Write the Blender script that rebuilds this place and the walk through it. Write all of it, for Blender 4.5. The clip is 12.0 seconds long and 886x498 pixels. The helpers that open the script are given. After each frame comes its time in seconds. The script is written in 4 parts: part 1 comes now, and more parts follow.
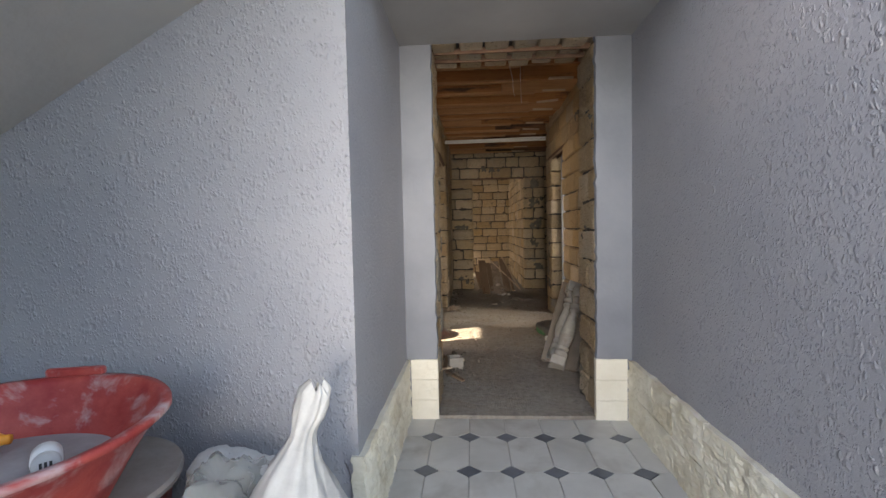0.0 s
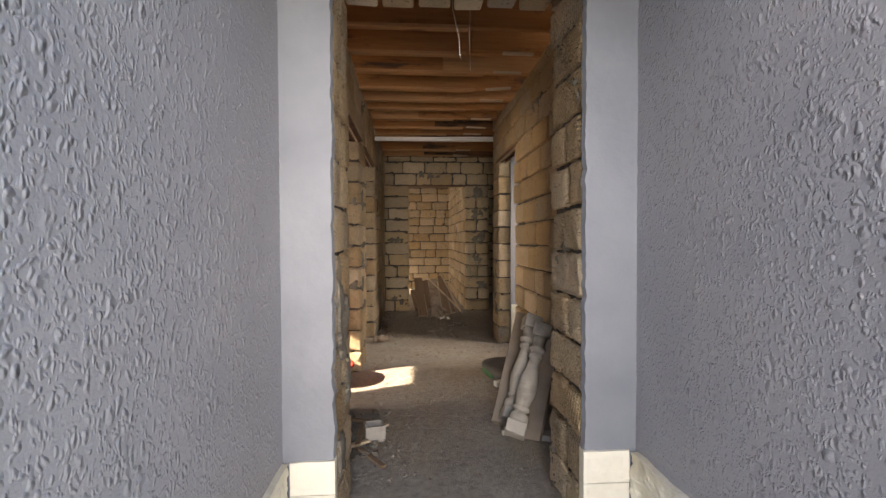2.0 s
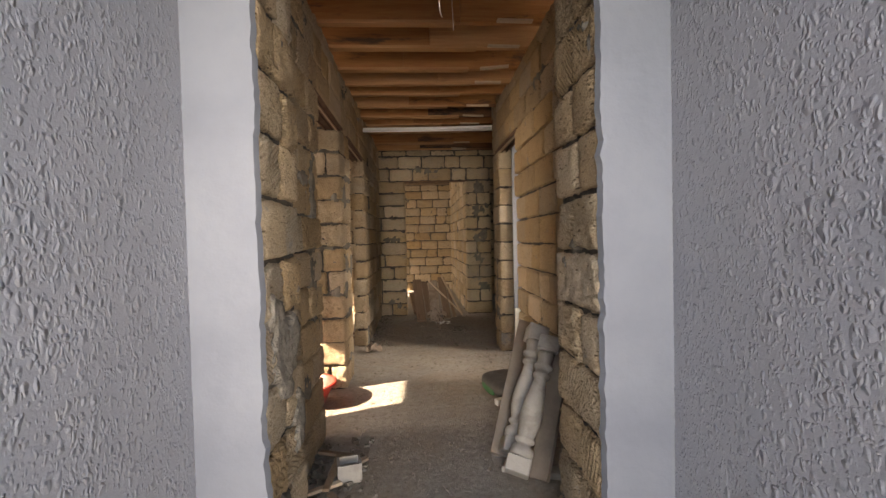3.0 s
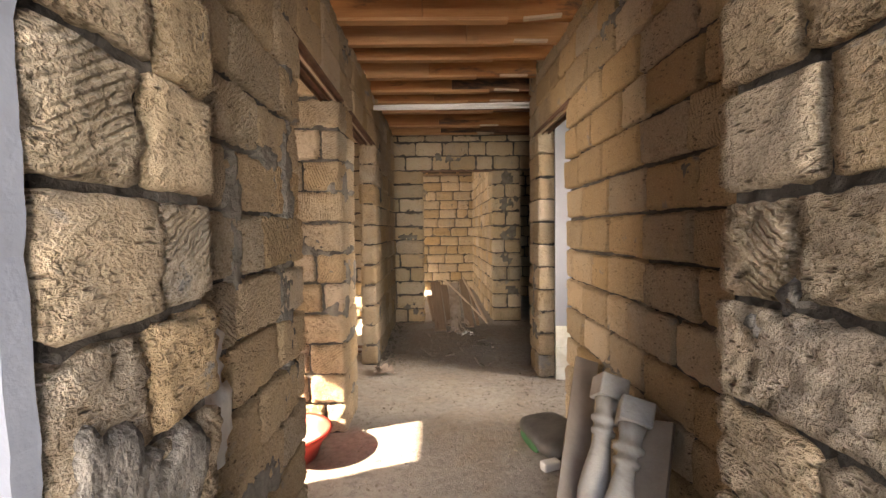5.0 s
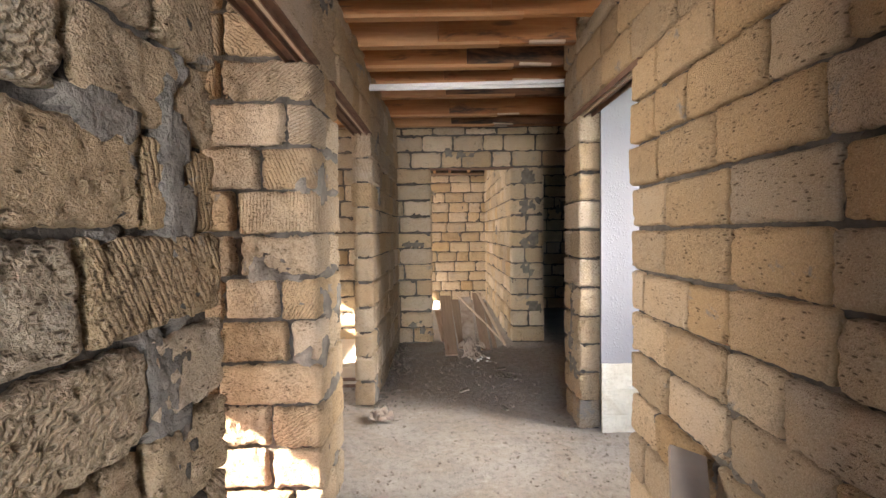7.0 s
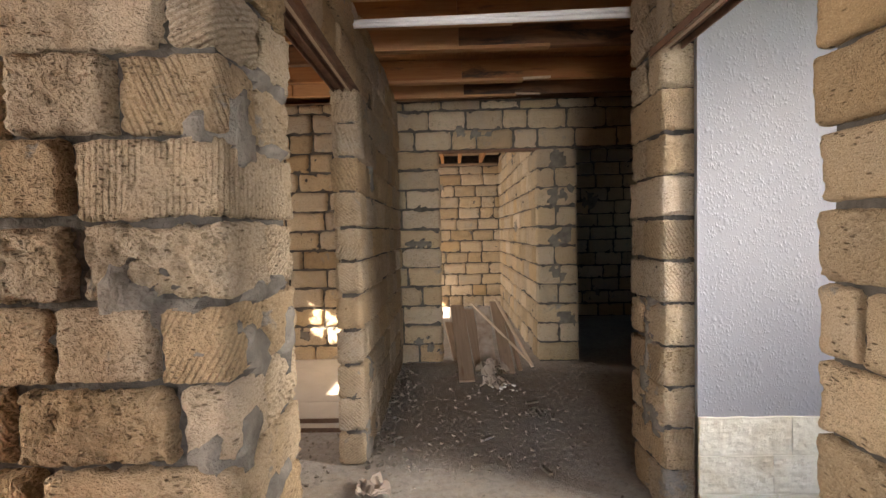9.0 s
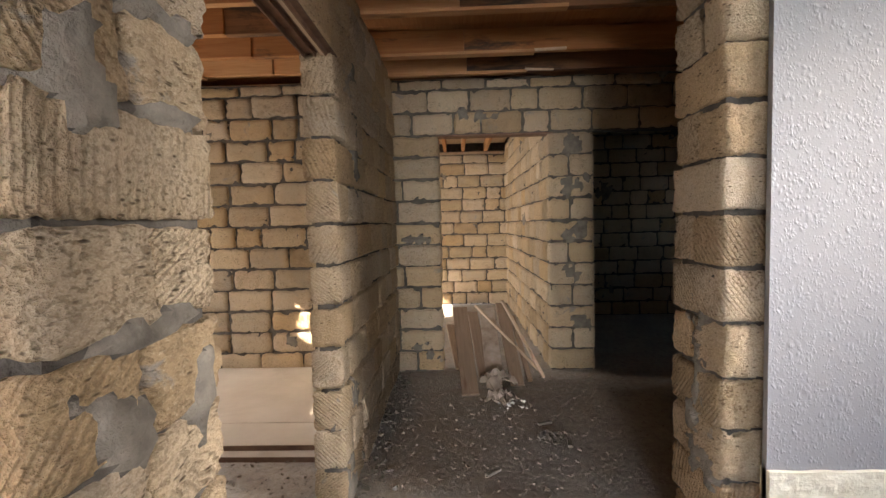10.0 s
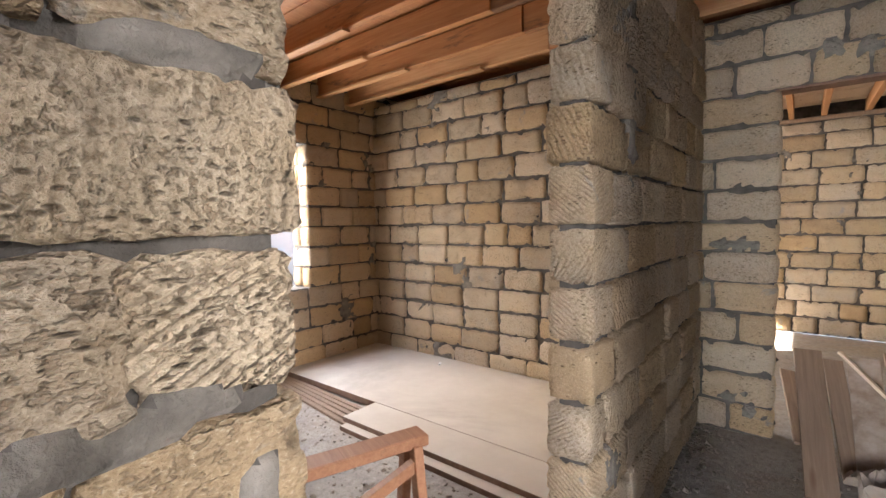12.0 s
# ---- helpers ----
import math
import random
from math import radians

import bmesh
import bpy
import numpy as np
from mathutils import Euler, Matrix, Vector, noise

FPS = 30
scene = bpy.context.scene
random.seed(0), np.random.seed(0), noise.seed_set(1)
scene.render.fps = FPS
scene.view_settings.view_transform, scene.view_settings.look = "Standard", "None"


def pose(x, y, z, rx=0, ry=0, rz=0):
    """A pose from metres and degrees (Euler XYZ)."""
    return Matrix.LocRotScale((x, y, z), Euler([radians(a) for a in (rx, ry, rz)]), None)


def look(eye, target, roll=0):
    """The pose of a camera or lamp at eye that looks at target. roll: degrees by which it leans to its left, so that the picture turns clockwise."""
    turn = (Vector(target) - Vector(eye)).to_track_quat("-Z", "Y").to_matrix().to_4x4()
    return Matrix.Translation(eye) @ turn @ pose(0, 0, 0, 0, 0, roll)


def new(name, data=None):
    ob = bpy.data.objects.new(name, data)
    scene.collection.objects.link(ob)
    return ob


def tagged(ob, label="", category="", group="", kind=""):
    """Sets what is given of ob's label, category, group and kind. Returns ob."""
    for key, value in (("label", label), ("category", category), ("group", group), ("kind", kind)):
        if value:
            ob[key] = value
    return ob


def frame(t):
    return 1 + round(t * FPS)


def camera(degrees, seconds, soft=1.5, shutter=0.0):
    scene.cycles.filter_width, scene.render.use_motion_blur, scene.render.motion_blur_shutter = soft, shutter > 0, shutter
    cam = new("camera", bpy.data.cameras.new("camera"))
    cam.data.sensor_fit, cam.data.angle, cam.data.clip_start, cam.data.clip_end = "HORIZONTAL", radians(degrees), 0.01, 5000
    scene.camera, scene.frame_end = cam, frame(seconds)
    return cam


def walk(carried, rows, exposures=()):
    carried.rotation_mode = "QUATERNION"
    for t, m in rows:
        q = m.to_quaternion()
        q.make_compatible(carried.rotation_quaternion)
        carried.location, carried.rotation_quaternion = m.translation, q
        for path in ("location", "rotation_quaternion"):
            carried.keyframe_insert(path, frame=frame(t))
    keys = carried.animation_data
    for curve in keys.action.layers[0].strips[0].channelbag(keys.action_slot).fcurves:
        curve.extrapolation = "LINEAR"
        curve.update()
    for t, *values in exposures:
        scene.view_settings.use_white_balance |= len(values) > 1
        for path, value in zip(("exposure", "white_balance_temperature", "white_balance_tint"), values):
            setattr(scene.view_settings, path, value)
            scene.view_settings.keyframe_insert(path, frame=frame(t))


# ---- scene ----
cam = camera(89.8, 12.0)
PATH = [
    (0, (0.222, 1.176, 1.232), (0.088, 3.169, 1.14), -1.2),
    (0.5, (0.206, 1.385, 1.216), (0.428, 3.37, 1.112), -0.9),
    (1, (0.265, 1.678, 1.238), (0.464, 3.667, 1.156), -1.3),
    (1.5, (0.303, 1.948, 1.232), (0.443, 3.942, 1.165), -0.8),
    (2, (0.291, 2.261, 1.258), (0.43, 4.256, 1.214), -0.2),
    (2.5, (0.336, 2.469, 1.233), (0.472, 4.464, 1.185), -0.5),
    (3, (0.444, 2.722, 1.258), (0.552, 4.719, 1.209), -1.3),
    (5, (0.424, 3.587, 1.337), (0.451, 5.585, 1.253), -0.7),
    (5.5, (0.459, 3.826, 1.363), (0.455, 5.825, 1.298), -0.7),
    (6, (0.448, 4.037, 1.356), (0.407, 6.036, 1.297), -0.8),
    (6.5, (0.403, 4.277, 1.403), (0.372, 6.276, 1.352), -0.6),
    (7, (0.396, 4.446, 1.395), (0.389, 6.445, 1.321), -0.8),
    (9, (0.344, 5.435, 1.354), (0.306, 7.433, 1.282), -1.3),
    (9.5, (0.367, 5.696, 1.369), (0.323, 7.693, 1.271), -1.7),
    (10, (0.375, 5.906, 1.384), (0.314, 7.902, 1.273), -1.4),
    (10.5, (0.354, 6.184, 1.395), (0.315, 8.181, 1.289), -0.9),
    (11, (0.335, 6.362, 1.393), (0.246, 8.357, 1.286), -1.0),
    (11.5, (0.306, 6.505, 1.415), (-0.503, 8.332, 1.315), -1.8),
    (12, (0.342, 6.579, 1.419), (-0.911, 8.134, 1.301), -0.9),
]
EXPOSURES = [(0.0, 2.95, 8500, 13), (0.5, 3.2, 8600, 13), (1.5, 3.35, 8800, 16), (3.0, 3.45, 9000, 16), (5.0, 4.25, 8800, 17), (7.0, 4.75, 7300, 14), (9.5, 4.25, 7600, 14), (10.5, 4.6, 7200, 13), (12.0, 4.75, 6700, 13)]
walk(cam, [(t, look(eye, target, roll)) for t, eye, target, roll in PATH], EXPOSURES)

# ---- daylight ----
SUN_AZ, SUN_EL = radians(21), radians(29.5)      # the way the light travels in plan, from +x towards +y; height of the sun
world = bpy.data.worlds.new("sky")
scene.world = world
world.use_nodes = True
wn = world.node_tree
sky = wn.nodes.new("ShaderNodeTexSky")
sky.sky_type, sky.sun_disc = "NISHITA", False
sky.sun_elevation, sky.sun_rotation = SUN_EL, radians(270) - SUN_AZ
wn.links.new(sky.outputs[0], wn.nodes["Background"].inputs[0])
wn.nodes["Background"].inputs[1].default_value = 0.15
sun_way = Vector((math.cos(SUN_AZ) * math.cos(SUN_EL), math.sin(SUN_AZ) * math.cos(SUN_EL), -math.sin(SUN_EL)))
sun = new("sun", bpy.data.lights.new("sun", "SUN"))
sun.data.energy, sun.data.angle, sun.data.color = 3.0, radians(0.5), (1.0, 0.93, 0.82)
sun.rotation_mode = "QUATERNION"
sun.rotation_quaternion = sun_way.to_track_quat("-Z", "Y")
sun.location = (-6, -2, 6)


WINDOW_POWER = (8.0, 3.4, 8.0)              # sky light through the three bare window openings, in watts
YARD_POWER, PORCH_POWER, HALL_POWER = 1.55, 0.6, 0.045        # fill lamps added in the side yard, before the porch and in the unlit hall


# ---- materials ----
def mat(name, rough=0.8, metal=0.0):
    m = bpy.data.materials.new(name)
    m.use_nodes = True
    b = m.node_tree.nodes["Principled BSDF"]
    b.inputs["Roughness"].default_value, b.inputs["Metallic"].default_value = rough, metal
    return m, m.node_tree, b


def nd(t, kind, ins=None, **props):
    n = t.nodes.new("ShaderNode" + kind)
    for k, v in props.items():
        setattr(n, k, v)
    for k, v in (ins or {}).items():
        if isinstance(v, bpy.types.NodeSocket):
            t.links.new(v, n.inputs[k])
        else:
            n.inputs[k].default_value = v
    return n


def ramp(t, fac, *stops):
    n = nd(t, "ValToRGB", {"Fac": fac})
    e = n.color_ramp.elements
    while len(e) < len(stops):
        e.new(0.5)
    for i, (p, c) in enumerate(stops):
        e[i].position = p
        e[i].color = (*c, 1) if isinstance(c, tuple) else (c, c, c, 1)
    return n.outputs["Color"]


def mix(t, fac, a, b, how="MIX"):
    n = nd(t, "Mix", data_type="RGBA", blend_type=how)
    for k, v in ((0, fac), (6, a), (7, b)):
        if isinstance(v, bpy.types.NodeSocket):
            t.links.new(v, n.inputs[k])
        else:
            n.inputs[k].default_value = v if k == 0 else (*v, 1)
    return n.outputs[2]


def math_node(t, op, a, b=0.0):
    return nd(t, "Math", {0: a, 1: b}, operation=op).outputs[0]


def noise_fac(t, co, scale, detail=4.0, rough=0.55, dist=0.0):
    return nd(t, "TexNoise", {"Vector": co, "Scale": scale, "Detail": detail, "Roughness": rough, "Distortion": dist}).outputs[0]


def bump(t, b, height, strength, distance, under=None):
    ins = {"Height": height, "Strength": strength, "Distance": distance}
    if under is not None:
        ins["Normal"] = under
    n = nd(t, "Bump", ins)
    t.links.new(n.outputs[0], b.inputs["Normal"])
    return n.outputs[0]


def shifted(t):
    """Object coordinates moved by each object's own random number, and that number."""
    tc, info = nd(t, "TexCoord"), nd(t, "ObjectInfo")
    off = nd(t, "Combine" + "XYZ", {0: math_node(t, "MULTIPLY", info.outputs["Random"], 37.0), 1: math_node(t, "MULTIPLY", info.outputs["Random"], 91.0), 2: math_node(t, "MULTIPLY", info.outputs["Random"], 53.0)})
    return nd(t, "VectorMath", {0: tc.outputs["Object"], 1: off.outputs[0]}, operation="ADD").outputs[0], info.outputs["Random"]


def limestone(name, dark, light, grooves=0.5, pecks=(0.4, 1.0)):
    m, t, b = mat(name, 0.95)
    co, rnd = shifted(t)

    def own(k, lo, hi):
        """A number of each block's own between lo and hi."""
        return math_node(t, "ADD", math_node(t, "MULTIPLY", math_node(t, "FRACT", math_node(t, "MULTIPLY", rnd, k)), hi - lo), lo)

    shade = own(17.3, 0.68, 1.06)
    big = noise_fac(t, co, 7.0, 5.0)
    fine = noise_fac(t, co, 210.0, 3.0, 0.7)
    base = mix(t, rnd, dark, light)
    base = mix(t, ramp(t, own(11.3, 0.0, 1.0), (0.72, 0.0), (0.84, 0.5)), base, (0.55, 0.35, 0.16))
    base = mix(t, ramp(t, own(13.7, 0.0, 1.0), (0.66, 0.0), (0.80, 0.7)), base, (0.62, 0.53, 0.43))
    base = mix(t, 1.0, base, nd(t, "CombineColor", {0: shade, 1: shade, 2: shade}).outputs[0], "MULTIPLY")
    tone = mix(t, ramp(t, big, (0.3, 0.0), (0.7, 1.0)), base, mix(t, 0.35, base, (0.62, 0.42, 0.21)))
    tone = mix(t, ramp(t, fine, (0.30, 0.55), (0.52, 0.0)), tone, (0.25, 0.165, 0.085))
    tone = mix(t, ramp(t, fine, (0.56, 0.0), (0.72, 0.5)), tone, (0.82, 0.71, 0.53))
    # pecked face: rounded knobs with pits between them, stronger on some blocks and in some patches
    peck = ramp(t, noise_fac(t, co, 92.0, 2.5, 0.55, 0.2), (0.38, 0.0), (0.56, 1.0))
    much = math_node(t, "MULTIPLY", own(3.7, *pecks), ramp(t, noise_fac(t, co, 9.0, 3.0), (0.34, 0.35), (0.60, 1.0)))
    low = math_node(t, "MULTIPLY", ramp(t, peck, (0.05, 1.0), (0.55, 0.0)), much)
    # pit bottoms darkened in colour, adding shade to the bumped relief
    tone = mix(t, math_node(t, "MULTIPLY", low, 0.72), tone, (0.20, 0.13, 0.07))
    # a few deep shell holes, their inner shade painted into the colour
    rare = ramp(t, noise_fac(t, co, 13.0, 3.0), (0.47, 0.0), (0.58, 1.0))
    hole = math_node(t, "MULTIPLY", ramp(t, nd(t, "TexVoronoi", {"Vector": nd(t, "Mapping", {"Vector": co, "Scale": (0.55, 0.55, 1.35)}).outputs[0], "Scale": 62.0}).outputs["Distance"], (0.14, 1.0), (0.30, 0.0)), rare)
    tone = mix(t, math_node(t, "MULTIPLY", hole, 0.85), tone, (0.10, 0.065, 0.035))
    # slanting chisel grooves on some blocks, broken up
    xyz = nd(t, "SeparateXYZ", {0: co}).outputs
    slant = own(5.3, -1.2, 1.2)
    run = math_node(t, "ADD", math_node(t, "ADD", math_node(t, "MULTIPLY", xyz[0], math_node(t, "COSINE", slant)), math_node(t, "MULTIPLY", xyz[2], math_node(t, "SINE", slant))), math_node(t, "MULTIPLY", xyz[1], 0.7))
    phase = math_node(t, "ADD", math_node(t, "MULTIPLY", run, 390.0), math_node(t, "MULTIPLY", noise_fac(t, co, 22.0, 4.0, 0.6), 3.2))
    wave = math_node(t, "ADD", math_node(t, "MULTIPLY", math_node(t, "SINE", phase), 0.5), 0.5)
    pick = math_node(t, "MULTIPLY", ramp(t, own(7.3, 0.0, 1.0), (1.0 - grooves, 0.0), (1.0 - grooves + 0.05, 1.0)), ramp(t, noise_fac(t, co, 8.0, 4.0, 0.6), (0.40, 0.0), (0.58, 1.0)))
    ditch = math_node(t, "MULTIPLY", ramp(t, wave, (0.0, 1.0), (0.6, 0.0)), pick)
    # groove bottoms painted darker, shade in the colour on top of the bump
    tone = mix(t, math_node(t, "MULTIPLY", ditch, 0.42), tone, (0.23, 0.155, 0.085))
    # grey cement wiped over some of the stones
    smear = ramp(t, noise_fac(t, co, 4.2, 6.0, 0.68, 0.6), (0.63, 0.0), (0.68, 0.8))
    tone = mix(t, smear, tone, mix(t, fine, (0.20, 0.188, 0.175), (0.40, 0.38, 0.35)))
    t.links.new(tone, b.inputs["Base Color"])
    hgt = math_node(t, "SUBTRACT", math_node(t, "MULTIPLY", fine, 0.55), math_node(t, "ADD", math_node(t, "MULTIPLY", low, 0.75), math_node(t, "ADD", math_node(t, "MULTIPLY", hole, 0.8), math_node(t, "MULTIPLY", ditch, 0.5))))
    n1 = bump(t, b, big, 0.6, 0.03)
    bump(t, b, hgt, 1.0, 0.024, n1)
    return m


def plain(name, c1, c2, scale, rough=0.8, bump_scale=0.0, bump_d=0.004, metal=0.0, c3=None, spec=0.5):
    m, t, b = mat(name, rough, metal)
    co, rnd = shifted(t)
    n = noise_fac(t, co, scale, 6.0, 0.6)
    col = mix(t, ramp(t, n, (0.32, 0.0), (0.68, 1.0)), c1, c2)
    if c3:
        col = mix(t, ramp(t, noise_fac(t, co, scale * 0.35, 5.0, 0.65, 0.5), (0.52, 0.0), (0.66, 0.9)), col, c3)
    t.links.new(col, b.inputs["Base Color"])
    b.inputs["Specular IOR Level"].default_value = spec
    if bump_scale:
        bump(t, b, noise_fac(t, co, bump_scale, 5.0, 0.6), 0.8, bump_d)
    return m


def stucco_mat(name, c1, c2, depth=0.0042):
    m, t, b = mat(name, 0.55)
    co = nd(t, "TexCoord").outputs["Object"]
    big = noise_fac(t, co, 1.3, 5.0, 0.6)
    col = mix(t, ramp(t, big, (0.3, 0.0), (0.7, 1.0)), c1, c2)
    col = mix(t, ramp(t, noise_fac(t, co, 110.0, 2.0), (0.68, 0.0), (0.76, 0.3)), col, (0.60, 0.60, 0.62))
    t.links.new(col, b.inputs["Base Color"])
    # thrown droplets of two sizes, drawn out downwards, thick in places and thin in others
    wob = nd(t, "VectorMath", {0: co, 1: nd(t, "VectorMath", {0: nd(t, "TexNoise", {"Vector": co, "Scale": 30.0, "Detail": 1.0}).outputs[1], 1: (0.022, 0.022, 0.03)}, operation="MULTIPLY").outputs[0]}, operation="ADD").outputs[0]
    hgt = None
    for size, lo, share in ((60.0, 0.42, 1.0), (100.0, 0.38, 0.6), (36.0, 0.50, 1.0)):
        v = nd(t, "TexVoronoi", {"Vector": nd(t, "Mapping", {"Vector": wob, "Scale": (1.0, 1.0, 0.66)}).outputs[0], "Scale": size}).outputs["Distance"]
        keep = ramp(t, noise_fac(t, co, size * 0.30, 2.0), (lo, 0.0), (lo + 0.14, 1.0))
        d = math_node(t, "MULTIPLY", math_node(t, "MULTIPLY", ramp(t, v, (0.08, 1.0), (0.46, 0.0)), keep), share)
        hgt = d if hgt is None else math_node(t, "ADD", hgt, d)
    hgt = math_node(t, "ADD", hgt, math_node(t, "MULTIPLY", noise_fac(t, co, 150.0, 3.0), 0.22))
    bump(t, b, hgt, 1.0, depth)
    return m


def wood_mat(name, c1, c2, stain, rough=0.65, along=0, stain_at=0.62):
    """Sawn timber with its grain along the given object axis."""
    m, t, b = mat(name, rough)
    co, rnd = shifted(t)
    sc = [14.0, 14.0, 14.0]
    sc[along] = 0.9
    st = nd(t, "Mapping", {"Vector": co, "Scale": tuple(sc)}).outputs[0]
    g = noise_fac(t, st, 3.2, 6.0, 0.6, 0.8)
    col = mix(t, ramp(t, g, (0.3, 0.0), (0.7, 1.0)), c1, c2)
    col = mix(t, math_node(t, "MULTIPLY", rnd, 0.35), col, (c1[0] * 0.55, c1[1] * 0.5, c1[2] * 0.5))
    sc2 = [5.0, 5.0, 5.0]
    sc2[along] = 1.1
    st2 = nd(t, "Mapping", {"Vector": co, "Scale": tuple(sc2)}).outputs[0]
    col = mix(t, ramp(t, noise_fac(t, st2, 1.5, 6.0, 0.7, 0.4), (stain_at, 0.0), (stain_at + 0.12, 0.85)), col, stain)
    knot = nd(t, "TexVoronoi", {"Vector": nd(t, "Mapping", {"Vector": co, "Scale": tuple(0.45 * v for v in sc2)}).outputs[0], "Scale": 2.0}).outputs["Distance"]
    col = mix(t, ramp(t, knot, (0.05, 0.8), (0.10, 0.0)), col, (0.12, 0.05, 0.02))
    t.links.new(col, b.inputs["Base Color"])
    bump(t, b, g, 0.5, 0.004)
    return m


def floor_mat(name, c1, c2, c3):
    m, t, b = mat(name, 0.88)
    co = nd(t, "TexCoord").outputs["Object"]
    n = noise_fac(t, co, 1.6, 8.0, 0.68, 0.3)
    col = mix(t, ramp(t, n, (0.34, 0.0), (0.62, 1.0)), c1, c2)
    col = mix(t, ramp(t, noise_fac(t, co, 0.9, 7.0, 0.72, 0.6), (0.48, 0.0), (0.62, 0.85)), col, c3)
    # trodden dirt, dust and scrapes
    clod = noise_fac(t, co, 22.0, 6.0, 0.72, 0.4)
    col = mix(t, ramp(t, clod, (0.36, 0.6), (0.50, 0.0)), col, tuple(0.62 * v for v in c1))
    col = mix(t, ramp(t, clod, (0.56, 0.0), (0.70, 0.5)), col, tuple(min(0.7, 1.35 * v) for v in c2))
    grit = noise_fac(t, co, 120.0, 4.0, 0.75)
    col = mix(t, ramp(t, grit, (0.58, 0.0), (0.68, 0.75)), col, (0.46, 0.42, 0.37))
    col = mix(t, ramp(t, grit, (0.30, 0.6), (0.41, 0.0)), col, (0.09, 0.08, 0.07))
    t.links.new(col, b.inputs["Base Color"])
    under = bump(t, b, math_node(t, "ADD", math_node(t, "MULTIPLY", n, 2.0), clod), 0.9, 0.014)
    bump(t, b, grit, 0.9, 0.009, under)
    return m


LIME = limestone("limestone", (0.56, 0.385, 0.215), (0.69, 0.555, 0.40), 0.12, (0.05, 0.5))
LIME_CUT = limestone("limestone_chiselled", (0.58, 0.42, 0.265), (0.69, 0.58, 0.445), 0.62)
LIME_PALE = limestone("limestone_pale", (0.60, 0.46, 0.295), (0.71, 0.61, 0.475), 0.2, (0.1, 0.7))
MORTAR = plain("mortar", (0.045, 0.039, 0.034), (0.125, 0.11, 0.095), 13.0, 0.95, 60.0, 0.014)
CEMENT = plain("cement_smear", (0.13, 0.115, 0.098), (0.25, 0.222, 0.19), 16.0, 0.95, 50.0, 0.024, c3=(0.10, 0.088, 0.074))
STUCCO = stucco_mat("grey_stucco", (0.285, 0.293, 0.325), (0.345, 0.348, 0.375), 0.0048)
STUCCO_FINE = stucco_mat("grey_stucco_fine", (0.25, 0.25, 0.275), (0.30, 0.297, 0.315), 0.0016)
SMOOTH = plain("grey_smooth_plaster", (0.165, 0.178, 0.212), (0.21, 0.224, 0.258), 3.0, 0.6, 30.0, 0.003)
SOFFIT = plain("grey_soffit_plaster", (0.33, 0.32, 0.31), (0.40, 0.39, 0.38), 1.5, 0.8, 22.0, 0.003)
SKIRT = plain("cream_split_stone", (0.66, 0.61, 0.49), (0.80, 0.76, 0.65), 6.0, 0.85, 24.0, 0.012, c3=(0.56, 0.49, 0.36))
SKIRT_SMOOTH = plain("cream_sawn_stone", (0.70, 0.66, 0.56), (0.80, 0.77, 0.68), 4.0, 0.8, 30.0, 0.004)
CONCRETE = floor_mat("dusty_concrete", (0.30, 0.27, 0.24), (0.42, 0.385, 0.345), (0.35, 0.285, 0.22))
EARTH = floor_mat("bare_earth", (0.38, 0.34, 0.29), (0.45, 0.41, 0.36), (0.40, 0.36, 0.31))
TIMBER = wood_mat("pine_joist", (0.33, 0.13, 0.04), (0.46, 0.215, 0.08), (0.03, 0.022, 0.018), 0.7, 0, 0.56)
TIMBER_BLACK = wood_mat("stained_joist", (0.15, 0.07, 0.03), (0.27, 0.13, 0.06), (0.02, 0.016, 0.014), 0.75, 0, 0.48)
TIMBER_PALE = wood_mat("fresh_pine", (0.42, 0.20, 0.085), (0.56, 0.32, 0.15), (0.12, 0.07, 0.04), 0.65, 0, 0.64)
BOARDS = wood_mat("pine_boards", (0.32, 0.125, 0.04), (0.46, 0.21, 0.08), (0.04, 0.03, 0.022), 0.7, 1, 0.60)
wood_rafter = wood_mat("pine_rafter", (0.42, 0.19, 0.075), (0.56, 0.30, 0.13), (0.05, 0.03, 0.02), 0.7, 1, 0.66)
PLANK = wood_mat("weathered_plank", (0.20, 0.135, 0.09), (0.32, 0.225, 0.155), (0.11, 0.08, 0.065), 0.75, 2)
LATH = wood_mat("pale_lath", (0.55, 0.42, 0.30), (0.66, 0.54, 0.40), (0.30, 0.22, 0.15), 0.7, 2, 0.75)
PLANK_SPLASHED = plain("mortar_splashed_plank", (0.22, 0.155, 0.11), (0.40, 0.335, 0.28), 9.0, 0.8, 30.0, 0.004, c3=(0.17, 0.115, 0.08))
STOOL_WOOD = wood_mat("brown_sawhorse_wood", (0.24, 0.10, 0.05), (0.34, 0.17, 0.09), (0.10, 0.06, 0.04), 0.6, 0)
PLY = plain("dusty_plywood", (0.46, 0.41, 0.345), (0.56, 0.51, 0.44), 2.2, 0.75, 60.0, 0.001, c3=(0.38, 0.335, 0.28))
PLY_EDGE = plain("plywood_edge", (0.14, 0.08, 0.06), (0.22, 0.14, 0.10), 20.0, 0.8)
IRON = plain("rusty_angle_iron", (0.12, 0.06, 0.04), (0.22, 0.13, 0.085), 14.0, 0.7, 60.0, 0.002, 0.4)
PIPE_WHITE = plain("white_plastic_pipe", (0.74, 0.74, 0.76), (0.82, 0.82, 0.82), 5.0, 0.4)
RED = plain("red_plastic", (0.42, 0.035, 0.03), (0.52, 0.07, 0.05), 6.0, 0.45, c3=(0.50, 0.20, 0.15))
b_red = RED.node_tree.nodes["Principled BSDF"]
